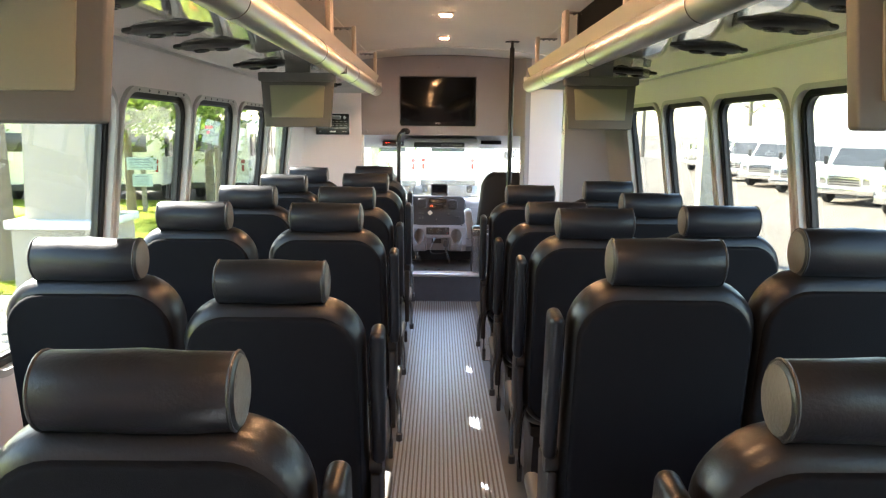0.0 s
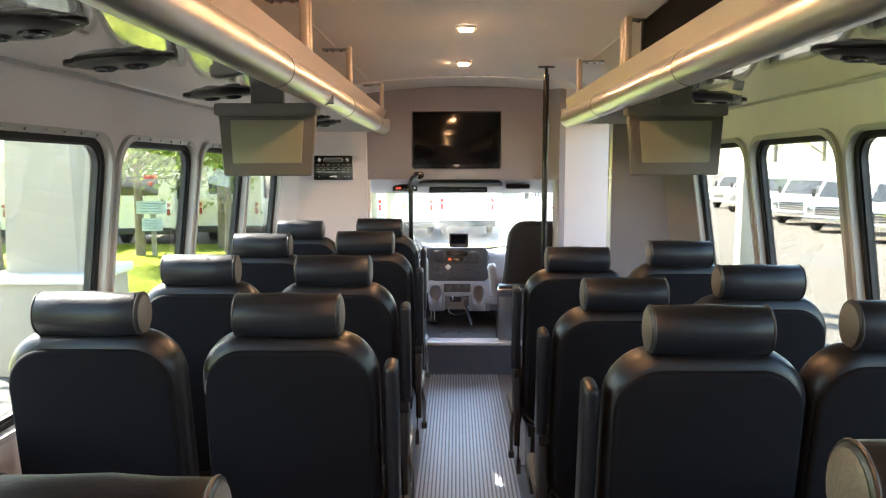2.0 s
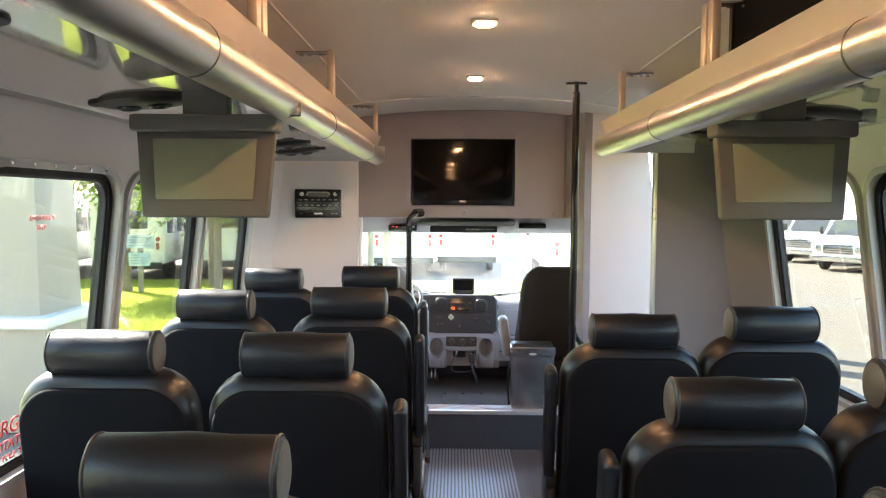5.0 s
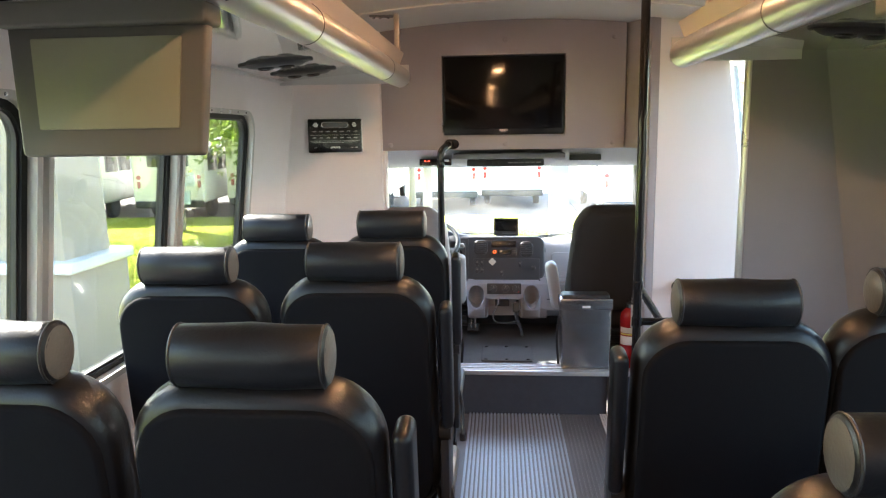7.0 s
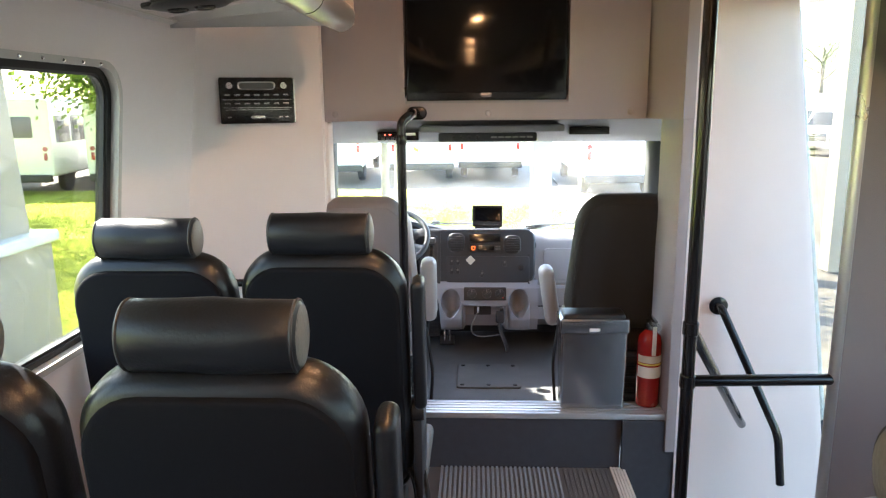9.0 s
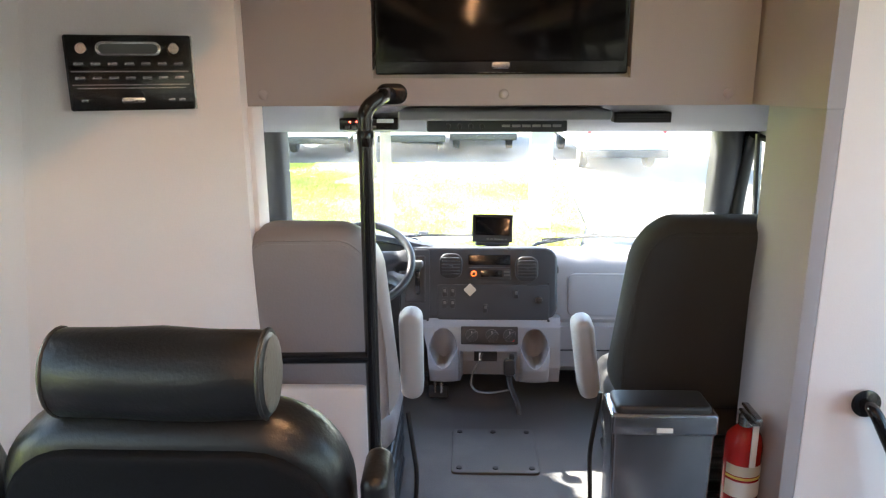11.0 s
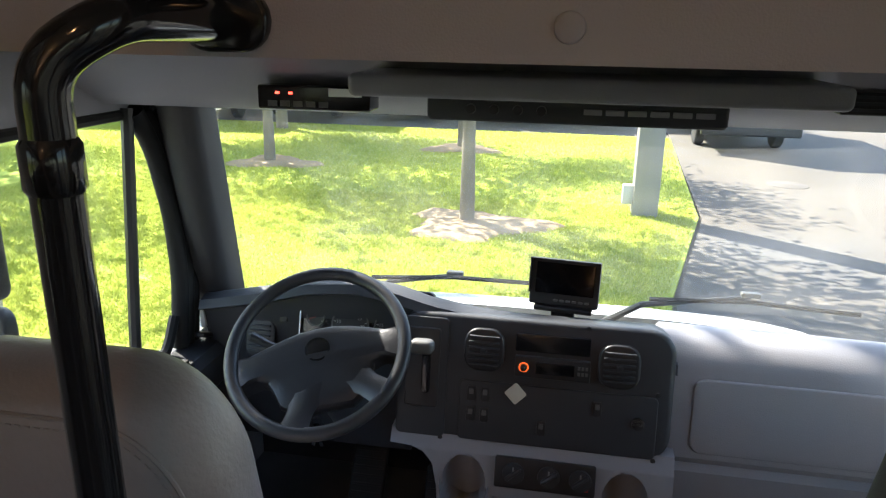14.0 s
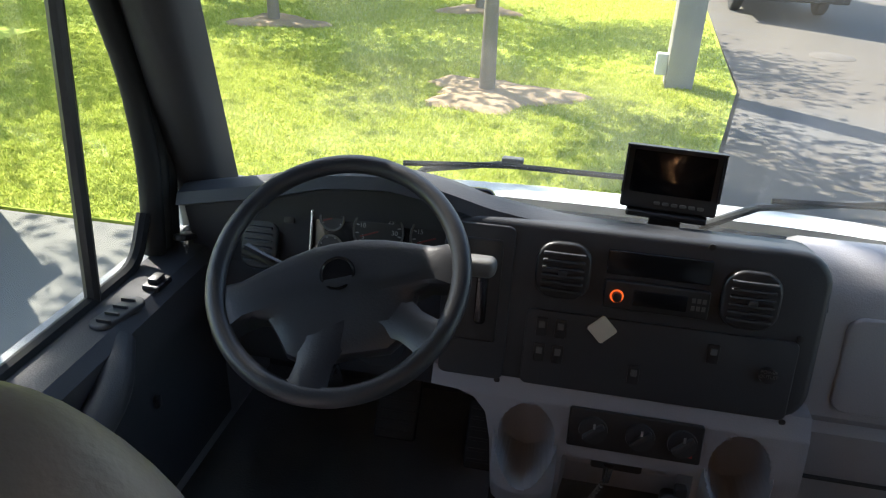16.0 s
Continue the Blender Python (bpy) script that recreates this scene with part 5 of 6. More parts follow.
part("warning_light", bm, M_REDLED, ic, "lit red warning light")
for k in range(3):
    bm = bmesh.new()
    slab(bm, 0.005, 0.005, 0.004, 0.001, 0.001, IC @ pose(0.135 + k * 0.008, -0.017, 0.045), 2, 2)
    part("indicator", bm, M_GREENLED, ic, "lit green indicator")
for z in (0.05, 0.0):
    bm = bmesh.new()
    slab(bm, 0.022, 0.034, 0.012, 0.003, 0.002, IC @ pose(-0.225, -0.010, z), 3, 2)
    part("rocker_switch", bm, M_PLASTIC, th)
bm = bmesh.new()
slab(bm, 0.08, 0.11, 0.02, 0.03, 0.006, IC @ pose(-0.29, 0.0, -0.065))
v = part("air_vent", bm, M_PLASTIC, th)
for k in range(6):
    bm = bmesh.new()
    slab(bm, 0.06, 0.005, 0.012, 0.002, 0.002, IC @ pose(-0.29, -0.012, -0.10 + k * 0.0135), 3, 2)
    part("louvre", bm, M_DASHTOP, v)
bm = bmesh.new()
box(bm, -0.93, -0.36, 7.74, 7.80, 0.42, 0.72, 0.01)
part("knee_panel", bm, M_DASHTOP, th)

# backup screen on the dash
th = thing("dash_monitor", "small black hooded monitor standing on the dashboard", "monitor", Matrix.Translation((0.022, 7.85, 0.838)) @ pose(0, 0, 0, 0, 0, -6))
SM = pose(0, 0, 0.068, -14)
bm = bmesh.new()
slab(bm, 0.178, 0.122, 0.022, 0.006, 0.004, SM)
part("casing", bm, M_PLASTIC, th)
bm = bmesh.new()
slab(bm, 0.150, 0.080, 0.004, 0.002, 0.001, SM @ pose(0, -0.011, 0.010))
part("screen", bm, M_TV, th, "switched off dark screen")
for x0, x1, z0, z1 in ((-0.089, 0.089, 0.058, 0.061), (-0.089, -0.086, -0.03, 0.061), (0.086, 0.089, -0.03, 0.061)):
    bm = bmesh.new()
    box(bm, x0, x1, -0.045 if z0 > 0 else -0.035, -0.008, z0, z1)
    bmesh.ops.transform(bm, matrix=SM, verts=bm.verts)
    part("hood", bm, M_PLASTIC, th)
for k in range(6):
    bm = bmesh.new()
    slab(bm, 0.012, 0.006, 0.006, 0.002, 0.001, SM @ pose(-0.02 + k * 0.016, -0.012, -0.047), 2, 2)
    part("button", bm, M_MONGREY, th)
bm = bmesh.new()
slab(bm, 0.15, 0.06, 0.012, 0.006, 0.003, pose(0, -0.005, 0.003, 90))
slab(bm, 0.06, 0.07, 0.04, 0.006, 0.003, pose(0, 0.0, -0.033))
part("foot", bm, M_PLASTIC, th)

# steering wheel
th = thing("steering_wheel", "dark four spoke truck steering wheel with column", "steering wheel", Matrix.Translation((-0.503, 7.43, 0.857)) @ pose(0, 0, 0, 39.5, 0, 0) @ pose(0, 0, 0, 0, 0, 19))
bm = bmesh.new()
ring(bm, 0.193, 0.0155, Matrix.Diagonal((1, 1, 0.95, 1)), 64, 14)
part("rim", bm, M_WHEEL, th)
bm = bmesh.new()
half = [(0.0, 0.062), (0.04, 0.060), (0.08, 0.050), (0.12, 0.034), (0.155, 0.019), (0.182, 0.016), (0.188, -0.018), (0.184, -0.062), (0.168, -0.052), (0.14, -0.044), (0.118, -0.052), (0.106, -0.078), (0.094, -0.112), (0.062, -0.132), (0.0, -0.128)]
full = half + [(-x, y) for x, y in half[-2:0:-1]]
rings = []
for h, k in ((-0.050, 0.93), (-0.018, 1.0), (-0.008, 0.992), (-0.001, 0.965), (0.003, 0.90), (0.005, 0.75), (0.006, 0.4)):
    rings.append([(x * (k if abs(x) < 0.12 else k * 0.3 + 0.7), y * k - 0.03 * (1 - k), h - 0.016 * (1 - (x / 0.19) ** 2)) for x, y in full])
loops(bm, rings)
part("hub_pad", bm, M_WHEEL, th)
bm = bmesh.new()
ring(bm, 0.026, 0.0024, pose(0, 0.0, -0.001), 28, 6)
lathe(bm, [(0.001, -0.0005), (0.024, -0.001), (0.026, -0.012)], 24, "z")
part("emblem_disc", bm, M_GLOSSBLK, th, "plain round emblem disc")
for a in (250, 314):
    r0, r1 = 0.070, 0.190
    d, q = Vector((math.cos(radians(a)), math.sin(radians(a)), 0)), Vector((-math.sin(radians(a)), math.cos(radians(a)), 0))
    bm = bmesh.new()
    rings = []
    for r, w, z in ((r0, 0.046, -0.022), (0.11, 0.036, -0.019), (0.145, 0.028, -0.011), (0.172, 0.030, -0.004), (r1, 0.046, 0.0)):
        c = d * r + Vector((0, 0, z))
        rings.append([c + q * w + Vector((0, 0, 0.004)), c + q * w * 0.6 + Vector((0, 0, 0.012)), c - q * w * 0.6 + Vector((0, 0, 0.012)), c - q * w + Vector((0, 0, 0.004)), c - q * w * 0.7 + Vector((0, 0, -0.010)), c + q * w * 0.7 + Vector((0, 0, -0.010))])
    loops(bm, rings)
    part("spoke", bm, M_WHEEL, th)
bm = bmesh.new()
tube(bm, [(0, 0, -0.04), (0, 0, -0.10), (0, 0, -0.36)], [0.05, 0.06, 0.055], 16)
part("column", bm, M_DASHTOP, th)
bm = bmesh.new()
tube(bm, [(-0.04, 0.02, -0.09), (-0.13, 0.08, -0.075), (-0.165, 0.105, -0.068)], [0.008, 0.009, 0.012], 10)
part("indicator_stalk", bm, M_PLASTIC, th)
th = thing("ignition_keys", "bunch of keys hanging from the ignition", "keys", pose(-0.60, 7.66, 0.50))
bm = bmesh.new()
ring(bm, 0.014, 0.0016, pose(0, 0, 0.03, 90), 18, 6)
part("key_ring", bm, M_STEEL, th)
for a in (-12, 14):
    bm = bmesh.new()
    b2 = bmesh.new()
    box(b2, -0.005, 0.005, -0.001, 0.001, -0.055, 0.0, 0.0006)
    lathe(b2, [(0.001, -0.0012), (0.011, -0.0012), (0.011, 0.0012), (0.001, 0.0012)], 14, "y", pose(0, 0, 0.004))
    merge(bm, b2, pose(0, 0, 0.012, 0, a, 0))
    part("key", bm, M_STEEL, th)
th = thing("foot_pedals", "black ribbed foot pedals under the dash", "pedals")
for x, w, z in ((-0.30, 0.07, 0.25), (-0.50, 0.10, 0.30)):
    bm = bmesh.new()
    slab(bm, w, 0.16, 0.02, 0.01, 0.005, pose(x, 7.80, z, -35))
    p = part("pedal", bm, M_RUBBER, th)
    for k in range(6):
        bm = bmesh.new()
        slab(bm, w - 0.015, 0.007, 0.008, 0.002, 0.002, pose(x, 7.80, z, -35) @ pose(0, -0.011, -0.06 + k * 0.024), 2, 2)
        part("rib", bm, M_RUBBER, p)

for x in (-0.235, -0.205):
    bm = bmesh.new()
    slab(bm, 0.012, 0.17, 0.012, 0.004, 0.003, pose(x, 7.72, 0.26, -20), 3, 2)
    part("pedal_arm", bm, M_STEEL, th, "bare steel pedal arm")
bm = bmesh.new()
slab(bm, 0.09, 0.06, 0.02, 0.01, 0.005, pose(-0.22, 7.70, 0.185, -35))
part("pedal", bm, M_RUBBER, th)

th = thing("radio_handset", "black microphone handset clipped under the dash on a coiled cord", "handset")
bm = bmesh.new()
slab(bm, 0.048, 0.070, 0.034, 0.012, 0.008, pose(0.088, 7.545, 0.375, -12))
slab(bm, 0.022, 0.030, 0.020, 0.005, 0.003, pose(0.098, 7.55, 0.412))
part("handset", bm, M_PLASTIC, th)


def cord(P, turns, rad, r):
    """A coiled cord along a smooth curve of four points."""
    P = [Vector(p) for p in P]
    pts = []
    for i in range(turns * 9 + 1):
        u = i / (turns * 9)
        c = P[0] * (1 - u) ** 3 + P[1] * 3 * u * (1 - u) ** 2 + P[2] * 3 * u * u * (1 - u) + P[3] * u ** 3
        a = 2 * math.pi * i / 9
        pts.append(c + Vector((rad * math.cos(a), rad * math.sin(a), rad * 0.5 * math.sin(a))))
    b = bmesh.new()
    tube(b, pts, r, 6)
    return b


part("coiled_cord", cord([(0.088, 7.535, 0.345), (0.08, 7.53, 0.29), (0.13, 7.50, 0.24), (0.128, 7.50, 0.185)], 30, 0.0085, 0.0030), M_PLASTIC, th)
part("lead", cord([(-0.035, 7.565, 0.40), (-0.11, 7.52, 0.29), (-0.08, 7.51, 0.24), (0.095, 7.52, 0.285)], 50, 0.0032, 0.0019), M_MONGREY, th, "grey curly lead")
bm = bmesh.new()
tube(bm, [(-0.035, 7.565, 0.395), (-0.032, 7.575, 0.425)], [0.007, 0.010], 10)
part("plug", bm, M_STEEL, th)


# cab seats
def cab_seat(label, x, y, top, width, mat, arm_side, armmat, arm_z, arm_in):
    th = thing("cab_seat", label, "seat", pose(x, y, CAB_Z))
    h = top - CAB_Z - 0.42
    def shp(px, pz):
        u = (pz + h / 2) / h
        k = 1.0 - 0.24 * max(0, (u - 0.35) / 0.65) ** 1.5
        return (px * k, pz)
    bm = bmesh.new()
    slab(bm, width, h, 0.15, 0.13, 0.06, pose(0, 0.0, 0.42 + h / 2, 6), 8, 5, shp)
    bk = part("backrest", bm, mat, th)
    SB = pose(0, 0.0, 0.42 + h / 2, 6)
    def seam(inset, depth):
        """The line of the cover's seam round the top of the back."""
        r = rrect(width - 2 * inset, h - 2 * inset, 0.13 - inset, 10)[:22]
        low = [-h * 0.40 + (r[0][1] + h * 0.40) * k / 6 for k in range(6)]
        line = [(r[0][0], z) for z in low] + r + [(r[-1][0], z) for z in low[::-1]]
        return [SB @ Vector((shp(x, z)[0], depth, z)) for x, z in line]
    bm = bmesh.new()
    tube(bm, seam(0.030, -0.0675), 0.0028, 6)
    part("seam_piping", bm, mat, bk)
    bm = bmesh.new()
    line = seam(0.040, -0.0718)
    for p, q in zip(line, line[1:]):
        n = max(1, int((q - p).length / 0.011))
        for k in range(n):
            tube(bm, [p.lerp(q, (k + 0.15) / n), p.lerp(q, (k + 0.75) / n)], 0.0011, 4)
    part("stitching", bm, mat, bk)
    bm = bmesh.new()
    slab(bm, width - 0.05, 0.46, 0.14, 0.10, 0.05, pose(0, 0.23, 0.37, 90), 6, 4)
    part("cushion", bm, mat, th)
    bm = bmesh.new()
    slab(bm, 0.072, 0.30, 0.10, 0.033, 0.025, pose(arm_side * (width / 2 + arm_in), 0.10, arm_z, 8, -9 if arm_side < 0 else 0, 0), 5, 4)
    part("armrest", bm, armmat, th, "armrest folded up")
    bm = bmesh.new()
    box(bm, -0.20, 0.20, 0.05, 0.45, 0.02, 0.30, 0.02)
    part("base", bm, M_PLASTIC, th)
    for q in range(6):
        bm = bmesh.new()
        slab(bm, 0.44 - 0.006 * (q % 2), 0.44, 0.030, 0.05, 0.012, pose(0, 0.25, 0.055 + q * 0.045, 90), 4, 3)
        part("bellows_fold", bm, M_PLASTIC, th)
    bm = bmesh.new()
    tube(bm, bend([(arm_side * (width / 2 + 0.02), 0.02, 0.46), (arm_side * (width / 2 + 0.05), 0.0, 0.25), (arm_side * (width / 2 + 0.03), 0.05, 0.03)], 0.05), 0.008, 8)
    part("belt_stalk", bm, M_PLASTIC, th)
    return th


cab_seat("light grey vinyl driver seat with worn back, beside the steering wheel", -0.545, 6.745, 1.175, 0.50, M_DSEAT, 1, M_ARM, 0.625, 0.030)
cab_seat("dark grey cloth passenger seat in the cab", 0.66, 6.90, 1.165, 0.58, M_PSEAT, -1, M_ARM, 0.555, 0.062)

# hood and wipers outside the windshield
th = thing("bus_hood", "white sloping engine hood with rounded sides", "hood")
bm = bmesh.new()
rings = []
for y, z, w in ((8.17, 0.70, 0.96), (8.30, 0.685, 0.94), (8.6, 0.565, 0.90), (9.0, 0.40, 0.84), (9.3, 0.24, 0.79), (9.45, 0.03, 0.75), (9.47, -0.45, 0.73)):
    rings.append([(w * math.sin(a) * (1 if abs(a) < 1.2 else 1.02), y, z - 0.16 * (abs(a) / 1.5) ** 3 - (0.5 if abs(a) > 1.45 else 0)) for a in (radians(-90 + 180 * i / 20) for i in range(21))])
loops(bm, rings, close=False, cap0=False, cap1=False)
part("hood_shell", bm, M_BODYWHITE, th)
bm = bmesh.new()
tube(bm, [(x / 10, 8.155 - 0.1 * (x / 10) ** 2, 0.655) for x in range(-9, 10)], 0.03, 8)
part("cowl", bm, M_RUBBER, th)
th = thing("windshield_wiper", "pair of black windshield wipers at rest", "wiper")
for arm, blade, nub in (([(-0.58, 8.11, 0.72), (-0.50, 8.05, 0.80), (-0.30, 8.045, 0.835)], [(-0.55, 8.03, 0.815), (-0.30, 8.035, 0.832), (-0.05, 8.035, 0.832)], (-0.30, 8.05, 0.840)),
                        ([(0.15, 8.14, 0.69), (0.24, 8.045, 0.79), (0.52, 8.005, 0.850)], [(0.26, 8.035, 0.812), (0.52, 8.00, 0.838), (0.78, 7.955, 0.842)], (0.52, 8.01, 0.855))):
    bm = bmesh.new()
    tube(bm, arm, [0.012, 0.009, 0.006], 8)
    part("arm", bm, M_PLASTIC, th)
    bm = bmesh.new()
    tube(bm, blade, 0.007, 6)
    part("blade", bm, M_RUBBER, th)
    bm = bmesh.new()
    slab(bm, 0.05, 0.014, 0.02, 0.005, 0.003, pose(*nub))
    part("clip", bm, M_MONGREY, th)


# ---- outside ----
GZ = -1.0
def sheet(name, pts, z, mat, label, cat, kind="structure", thick=0.04):
    bm = bmesh.new()
    loops(bm, [[(x, y, z - thick) for x, y in pts], [(x, y, z) for x, y in pts]])
    return tagged(part(name, bm, mat, smooth=0), label, cat, kind=kind)


bm = bmesh.new()
bmesh.ops.create_grid(bm, x_segments=40, y_segments=40, size=400)
for v in bm.verts:
    v.co.z = GZ - 0.06
tagged(part("ground", bm, M_ASPHALT, smooth=0), "grey asphalt ground reaching to the horizon", "ground", kind="structure")
sheet("pavement", [(-9.0, -30), (0.9, -30), (0.9, 9.5), (0.95, 10.85), (-9.0, 10.85)], GZ - 0.01, M_APRON, "weathered grey apron under the bus", "pavement")
sheet("road", [(0.9, -40), (16, -40), (22, 90), (3.6, 90), (2.55, 26), (1.95, 16.6), (1.15, 13.0), (0.9, 11.0)], GZ - 0.02, M_ASPHALT, "grey asphalt driveway with stains", "road")
sheet("parking_lot", [(16, -40), (80, -40), (80, 120), (22, 90)], GZ - 0.025, M_APRON, "pale parking lot surface", "pavement")
sheet("lawn", [(-60, 10.86), (0.9, 10.88), (1.1, 13.0), (1.9, 16.6), (2.5, 25.2), (-60, 25.2)], GZ + 0.002, M_GRASS, "sunlit mown green lawn", "lawn", thick=0.09)
sheet("lawn", [(-60, -40), (-9.1, -40), (-9.1, 10.8), (-60, 10.8)], GZ + 0.02, M_GRASS, "sunlit mown green lawn beside the apron", "lawn", thick=0.09)

# grass blades on the lawn ahead
rng = np.random.default_rng(4)
def blades(count, x0, x1, y0, y1, hmin, hmax):
    X, Y = rng.uniform(x0, x1, count), rng.uniform(y0, y1, count)
    keep = X < np.interp(Y, (10.9, 13.0, 16.6, 25.2), (0.88, 1.05, 1.85, 2.45))
    X, Y = X[keep], Y[keep]
    n = len(X)
    A, H, W = rng.uniform(0, 2 * np.pi, n), rng.uniform(hmin, hmax, n), rng.uniform(0.005, 0.010, n)
    lx, ly = rng.normal(0, 0.03, n), rng.normal(0, 0.03, n)
    z = np.full(n, GZ + 0.002)
    co = np.empty((n, 3, 3))
    co[:, 0] = np.stack((X - W * np.cos(A), Y - W * np.sin(A), z), 1)
    co[:, 1] = np.stack((X + W * np.cos(A), Y + W * np.sin(A), z), 1)
    co[:, 2] = np.stack((X + lx, Y + ly, z + H), 1)
    me = bpy.data.meshes.new("grass")
    me.from_pydata(co.reshape(-1, 3).tolist(), [], np.arange(3 * n).reshape(-1, 3).tolist())
    me.materials.append(M_BLADE)
    ob = new("grass", me)
    return tagged(ob, "short green grass blades on the lawn", "grass", kind="stuff")


def island_mat(name, lo, hi, trans=0.3):
    m = material(name, hi, 0.7, var=0.1, spec=0.15)
    nt = m.node_tree
    b = nt.nodes["Principled BSDF"]
    g, r = nt.nodes.new("ShaderNodeNewGeometry"), nt.nodes.new("ShaderNodeValToRGB")
    r.color_ramp.elements[0].color, r.color_ramp.elements[1].color = (*lo, 1), (*hi, 1)
    nt.links.new(g.outputs["Random Per Island"], r.inputs[0])
    nt.links.new(r.outputs[0], b.inputs["Base Color"])
    tl, mx = nt.nodes.new("ShaderNodeBsdfTranslucent"), nt.nodes.new("ShaderNodeMixShader")
    nt.links.new(r.outputs[0], tl.inputs[0])
    mx.inputs[0].default_value = trans
    nt.links.new(b.outputs[0], mx.inputs[1])
    nt.links.new(tl.outputs[0], mx.inputs[2])
    nt.links.new(mx.outputs[0], nt.nodes["Material Output"].inputs[0])
    return m


M_BLADE = island_mat("grass_blade", (0.30, 0.36, 0.055), (0.60, 0.60, 0.16), 0.45)
M_LEAVES = island_mat("leaf", (0.07, 0.12, 0.02), (0.22, 0.30, 0.05), 0.45)
blades(200000, -9, 1.9, 10.9, 17.0, 0.02, 0.055)
blades(90000, -12, 2.5, 17.0, 25.0, 0.03, 0.06)


def tree(x, y, h, r, label, crown=1.9, leaves=5200, seed=1, lean=0.0):
    rg = random.Random(seed)
    th = thing("tree", label, "tree", pose(x, y, GZ))
    bm = bmesh.new()
    tube(bm, [(0, 0, 0), (lean * 0.3, 0, h * 0.25), (lean * 0.7, 0.02, h * 0.5), (lean, 0, h * 0.75)], [r * 1.25, r, r * 0.85, r * 0.5], 12)
    part("trunk", bm, M_BARK, th)
    tips = []
    for k in range(9):
        a = 2 * math.pi * k / 9 + rg.uniform(-0.3, 0.3)
        z0 = h * rg.uniform(0.42, 0.72)
        L = crown * rg.uniform(0.6, 1.0)
        end = Vector((lean + L * math.cos(a), L * math.sin(a), z0 + L * rg.uniform(0.3, 0.9)))
        bm = bmesh.new()
        st = Vector((lean * 0.8, 0, z0))
        mid = (st + end) / 2 + Vector((0, 0, 0.15))
        tube(bm, [st, mid, end], [r * 0.4, r * 0.25, r * 0.08], 7)
        part("limb", bm, M_BARK, th)
        tips += [mid, end]
    tips.append(Vector((lean, 0, h)))
    co, fc = [], []
    for i in range(leaves):
        c = rg.choice(tips)
        d = Vector((rg.gauss(0, 1), rg.gauss(0, 1), rg.gauss(0, 0.7))) * crown * 0.27
        p = c + d
        n = Vector((rg.gauss(0, 1), rg.gauss(0, 1), rg.gauss(0, 1))).normalized()
        u = n.orthogonal().normalized()
        w = n.cross(u)
        s = rg.uniform(0.05, 0.10)
        b = len(co)
        co += [p - u * s, p + w * s * 0.55, p + u * s, p - w * s * 0.55]
        fc.append((b, b + 1, b + 2, b + 3))
    me = bpy.data.meshes.new("crown")
    me.from_pydata([tuple(v) for v in co], [], fc)
    me.materials.append(M_LEAVES)
    cr = new("crown", me)
    cr.parent = th
    tagged(cr, kind="stuff")
    return th


T = "young broadleaf tree with slim grey trunk on the lawn"
# added out of sight behind the column, to keep the sun off the dash
tree(-7.2, 11.9, 9.6, 0.17, "unseen broad tree added behind the portico column to shade the cab", 4.2, 9000, 31)
tree(-1.33, 15.41, 5.2, 0.085, T, 1.7, 5200, 1)
tree(-5.78, 19.05, 5.4, 0.09, T, 2.0, 5200, 2)
tree(-2.4, 21.8, 5.4, 0.09, T, 1.8, 5000, 3)
tree(-9.4, 22.0, 5.6, 0.12, "leafy tree standing before the parked white buses", 2.2, 7500, 4)
tree(-11.5, 17.0, 5.5, 0.10, "leafy tree standing before the parked white buses", 2.1, 6500, 5)
tree(-15.5, 21.0, 6.0, 0.12, "leafy tree standing before the parked white buses", 2.4, 9000, 6)
tree(-7.6, 24.0, 6.0, 0.13, "leafy tree standing before the parked white buses", 2.2, 9000, 9)
for k, (x, y) in enumerate(((26, 60), (33, 66), (40, 58), (20, 70), (47, 62), (12, 72), (4, 70), (-4, 64), (-14, 60), (-24, 54))):
    tree(x, y, 8.5, 0.2, "tall leafy tree at the far edge of the lot", 3.6, 3200, 20 + k)

# mulch rings
def mulch(x, y, r, seed):
    rg = random.Random(seed)
    bm = bmesh.new()
    N = 28
    rr = [r * (1 + 0.25 * math.sin(3 * a * 2 * math.pi / N + seed) + rg.uniform(-0.15, 0.15)) for a in range(N)]
    rings = [[(x + q * rr[a] * math.cos(2 * math.pi * a / N), y + q * rr[a] * 0.8 * math.sin(2 * math.pi * a / N), GZ + z) for a in range(N)] for q, z in ((1.0, 0.012), (0.9, 0.05), (0.5, 0.075), (0.05, 0.085))]
    loops(bm, rings)
    tagged(part("mulch_ring", bm, M_MULCH), "ring of dry straw mulch around a trunk", "mulch", kind="stuff")


mulch(-1.20, 15.35, 0.95, 1)
mulch(-5.75, 19.1, 0.8, 2)
mulch(-2.4, 21.8, 0.8, 3)

th = thing("lamp_post", "square weathered concrete lamp post at the lawn edge", "post", pose(1.12, 16.6, GZ))
bm = bmesh.new()
slab(bm, 0.36, 6.0, 0.36, 0.02, 0.015, pose(0, 0, 3.0), 3, 2)
part("shaft", bm, M_POST, th)
bm = bmesh.new()
slab(bm, 0.16, 0.28, 0.14, 0.01, 0.01, pose(-0.25, -0.02, 0.30), 3, 2)
part("junction_box", bm, M_CONCRETE, th)
th = thing("sign_post", "small pale information sign on a post at the lawn", "sign", pose(-8.9, 21.8, GZ))
bm = bmesh.new()
slab(bm, 0.12, 1.6, 0.12, 0.01, 0.01, pose(0, 0, 0.8), 3, 2)
part("post", bm, M_POST, th)
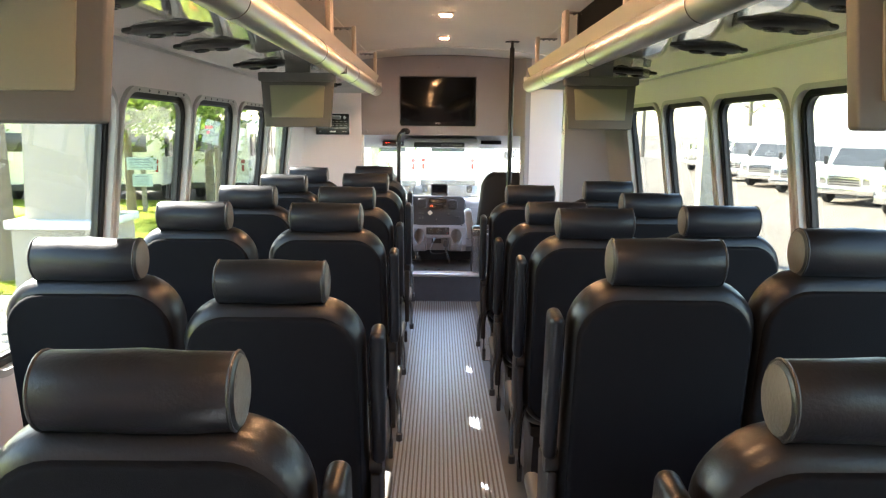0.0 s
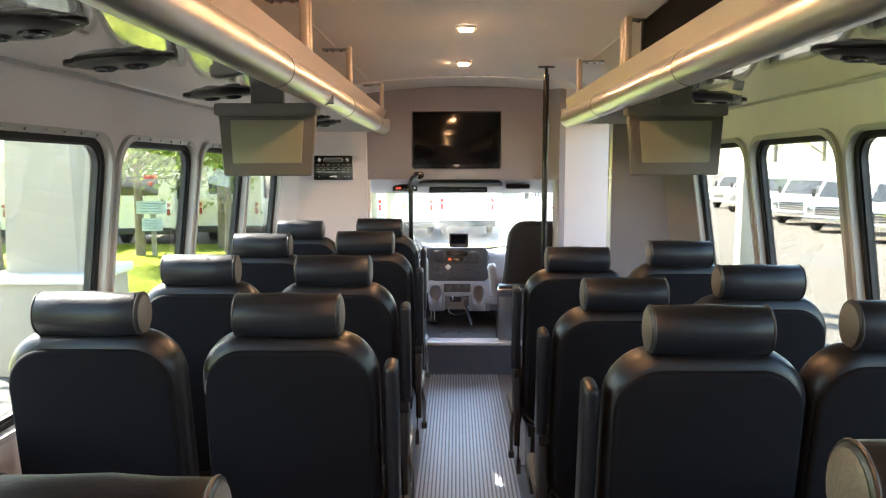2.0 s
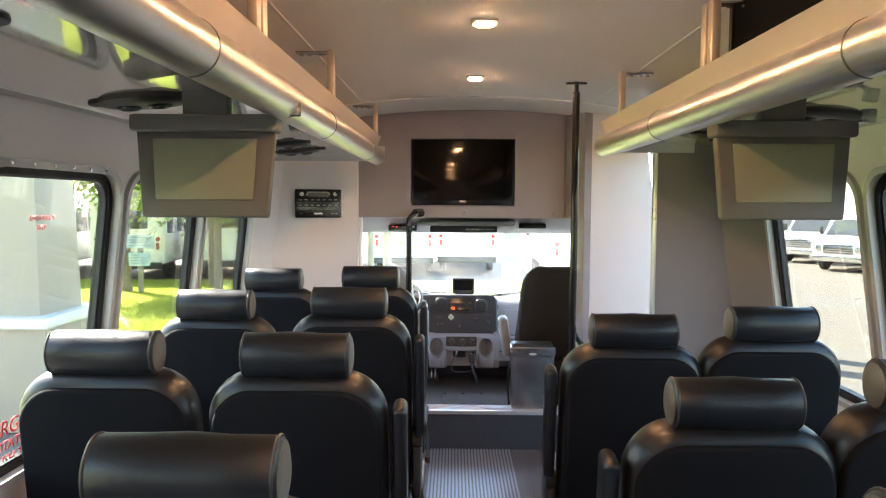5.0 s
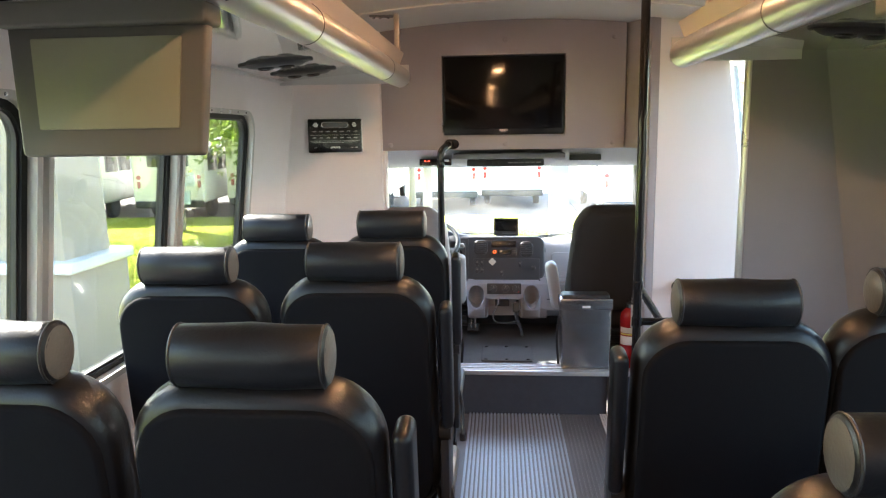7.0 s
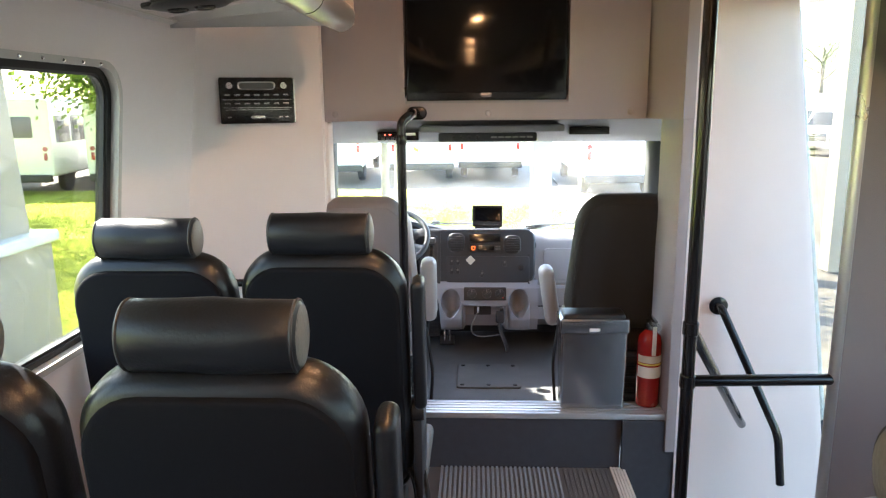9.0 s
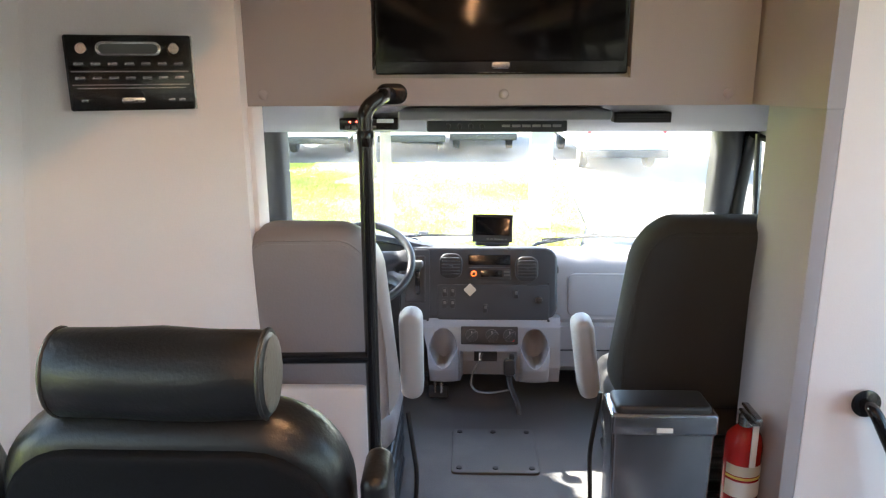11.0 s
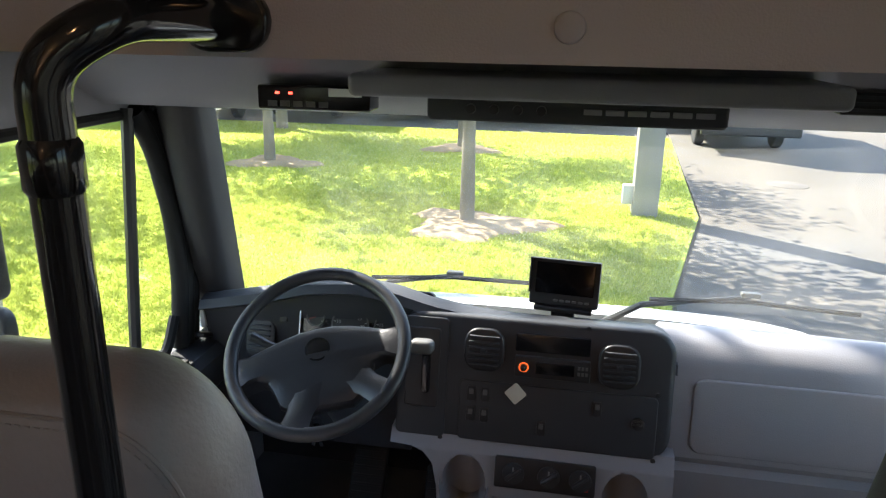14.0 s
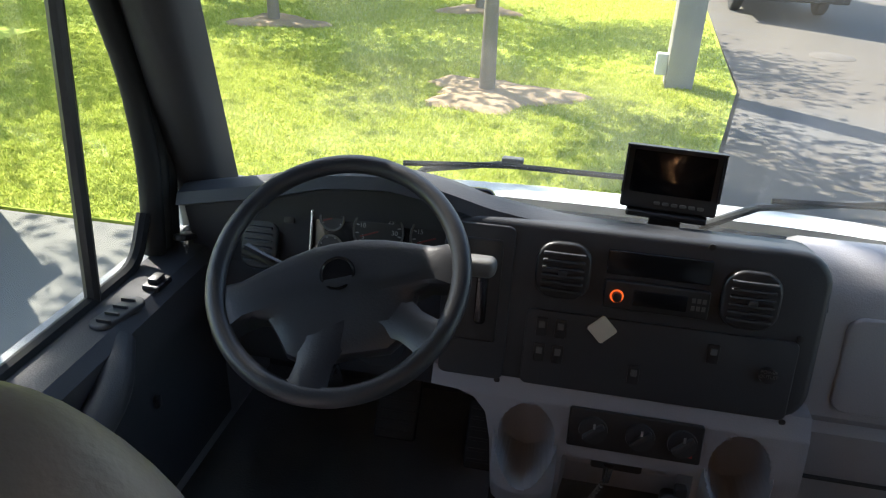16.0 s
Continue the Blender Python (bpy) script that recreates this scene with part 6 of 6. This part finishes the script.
for z, w in ((1.45, 0.9), (0.95, 0.6)):
    bm = bmesh.new()
    slab(bm, w, 0.38, 0.03, 0.02, 0.008, pose(0, -0.08, z))
    sg = part("board", bm, M_SIGN, th)
    for k in range(4):
        bm = bmesh.new()
        box(bm, -w * 0.38, w * (0.36 - 0.08 * (k % 2)), -0.10, -0.096, z - 0.12 + k * 0.075, z - 0.095 + k * 0.075)
        part("text_bar", bm, M_SIGNTEXT, sg)
th = thing("manhole_cover", "round dark manhole cover in the driveway", "manhole cover", pose(3.9, 19.6, GZ - 0.02))
bm = bmesh.new()
lathe(bm, [(0.001, 0.012), (0.34, 0.012), (0.36, 0.004), (0.36, -0.01)], 28)
part("lid", bm, M_MANHOLE, th)

# portico column by the bus
th = thing("portico_column", "cream stucco portico column on a wide capped base", "column", pose(-5.155, 10.285, GZ))
bm = bmesh.new()
box(bm, -0.585, 0.585, -0.585, 0.585, 0, 1.175, 0.012)
part("base", bm, M_STUCCO, th)
bm = bmesh.new()
slab(bm, 1.29, 1.29, 0.125, 0.02, 0.03, pose(0, 0, 1.237, 90), 3, 3)
part("cap", bm, M_BODYWHITE, th)
bm = bmesh.new()
loops(bm, [[(sx * w, sy * w, z) for sx, sy in ((1, 1), (-1, 1), (-1, -1), (1, -1))] for w, z in ((0.45, 1.30), (0.36, 4.4))])
part("shaft", bm, M_STUCCO, th, smooth=0)


def shuttle_bus(x, y, rz, label, L=7.0, grp="parked buses"):
    """A white shuttle bus whose nose points along +y of its own."""
    th = thing("shuttle_bus", label, "bus", pose(x, y, GZ - 0.02, 0, 0, rz), group=grp)
    W, H = 1.15, 2.85
    bm = bmesh.new()
    slab(bm, 2 * W, H - 0.55, L - 1.9, 0.12, 0.06, pose(0, -0.95, 0.55 + (H - 0.55) / 2))
    body = part("body", bm, M_BODYWHITE, th)
    bm = bmesh.new()
    profile_x(bm, [(L / 2 - 1.95, 0.45), (L / 2 - 0.05, 0.45), (L / 2, 0.60), (L / 2 - 0.02, 1.05), (L / 2 - 0.12, 1.18), (L / 2 - 0.95, 1.32), (L / 2 - 1.55, 2.10), (L / 2 - 1.95, 2.20)], -0.98, 0.98)
    bmesh.ops.bevel(bm, geom=bm.edges[:], offset=0.04, segments=2, affect="EDGES")
    part("cab", bm, M_BODYWHITE, th)
    bm = bmesh.new()
    loops(bm, [[(-0.88, L / 2 - 1.00 + d, 1.40), (0.88, L / 2 - 1.00 + d, 1.40), (0.82, L / 2 - 1.50 + d, 2.02), (-0.82, L / 2 - 1.50 + d, 2.02)] for d in (0.03, 0.06)])
    part("windshield", bm, M_CARGLASS, th)
    bm = bmesh.new()
    slab(bm, 1.15, 0.42, 0.05, 0.03, 0.015, pose(0, L / 2, 0.88))
    g = part("grille", bm, M_CHROME, th)
    for k in range(4):
        bm = bmesh.new()
        box(bm, -0.5, 0.5, L / 2 + 0.02, L / 2 + 0.03, 0.72 + k * 0.09, 0.76 + k * 0.09)
        part("grille_bar", bm, M_PLASTIC, g)
    for s in (-1, 1):
        bm = bmesh.new()
        slab(bm, 0.26, 0.30, 0.06, 0.04, 0.02, pose(s * 0.74, L / 2 - 0.01, 0.90))
        part("headlight", bm, M_CHROME, th)
        bm = bmesh.new()
        slab(bm, 0.10, 0.22, 0.05, 0.02, 0.015, pose(s * 0.95, -L / 2, 1.15))
        part("tail_light", bm, M_RED, th)
        for z in (1.38,):
            bm = bmesh.new()
            lathe(bm, [(0.001, -0.02), (0.07, -0.015), (0.075, 0.02)], 14, "y", pose(s * 0.95, -L / 2 - 0.005, z))
            part("marker_light", bm, M_RED, th)
        bm = bmesh.new()
        slab(bm, 0.16, 0.34, 0.08, 0.03, 0.02, pose(s * 1.22, L / 2 - 1.25, 1.55))
        part("mirror", bm, M_PLASTIC, th)
        for k in range(4):
            bm = bmesh.new()
            y0 = -L / 2 + 0.35 + k * 1.12
            box(bm, *sorted((s * (W - 0.01), s * (W + 0.008))), y0, y0 + 1.0, 1.55, 2.35, 0.003)
            part("window", bm, M_CARGLASS, th)
        for y0 in (-L / 2 + 1.35, L / 2 - 0.95):
            bm = bmesh.new()
            lathe(bm, [(0.20, -0.12), (0.36, -0.11), (0.39, -0.08), (0.39, 0.08), (0.36, 0.11), (0.20, 0.12)], 22, "x", pose(s * 0.90, y0, 0.39))
            w = part("wheel", bm, M_TYRE, th)
            bm = bmesh.new()
            lathe(bm, [(0.001, s * 0.10), (0.12, s * 0.11), (0.21, s * 0.08), (0.22, s * 0.02)], 18, "x", pose(s * 0.90, y0, 0.39))
            part("rim", bm, M_STEEL, w)
    bm = bmesh.new()
    slab(bm, 2.05, 0.24, 0.12, 0.04, 0.03, pose(0, L / 2 + 0.03, 0.52))
    part("front_bumper", bm, M_CHROME, th)
    bm = bmesh.new()
    slab(bm, 2.15, 0.22, 0.14, 0.03, 0.03, pose(0, -L / 2 - 0.02, 0.52))
    part("rear_bumper", bm, M_PLASTIC, th)
    bm = bmesh.new()
    slab(bm, 1.30, 0.62, 0.03, 0.06, 0.01, pose(0, -L / 2, 2.02))
    part("rear_window", bm, M_CARGLASS, th)
    return th


first = shuttle_bus(3.95, 26.6, 0, "white shuttle bus parked on the driveway, seen from behind")
LB = "white shuttle bus parked beyond the lawn, rear towards it"
for k, (x, y, rz) in enumerate(((-10.9, 28.0, 6), (-8.1, 29.0, 4), (-14.2, 27.5, 8), (-17.6, 26.8, 8), (-5.0, 30.3, 2), (-2.0, 30.8, 2), (0.4, 31.4, 0), (-21.0, 22.0, 14))):
    tagged(copy_thing(first, pose(x, y, GZ - 0.02, 0, 0, rz)), LB)
LB = "white shuttle bus in the sunny lot, nose towards the driveway"
for k, (x, y) in enumerate(((17.0, 19.5), (17.0, 23.5), (17.2, 27.5), (17.4, 31.5), (17.8, 35.5), (18.2, 39.5), (18.8, 44.0), (19.5, 48.5))):
    tagged(copy_thing(first, pose(x, y, GZ - 0.02, 0, 0, 128)), LB)

# pale canopy post by the right windows
th = thing("canopy_post", "pale square canopy post beside the bus", "post", pose(5.4, 14.5, GZ))
bm = bmesh.new()
slab(bm, 0.30, 5.0, 0.30, 0.02, 0.015, pose(0, 0, 2.5), 3, 2)
part("shaft", bm, M_STUCCO, th)
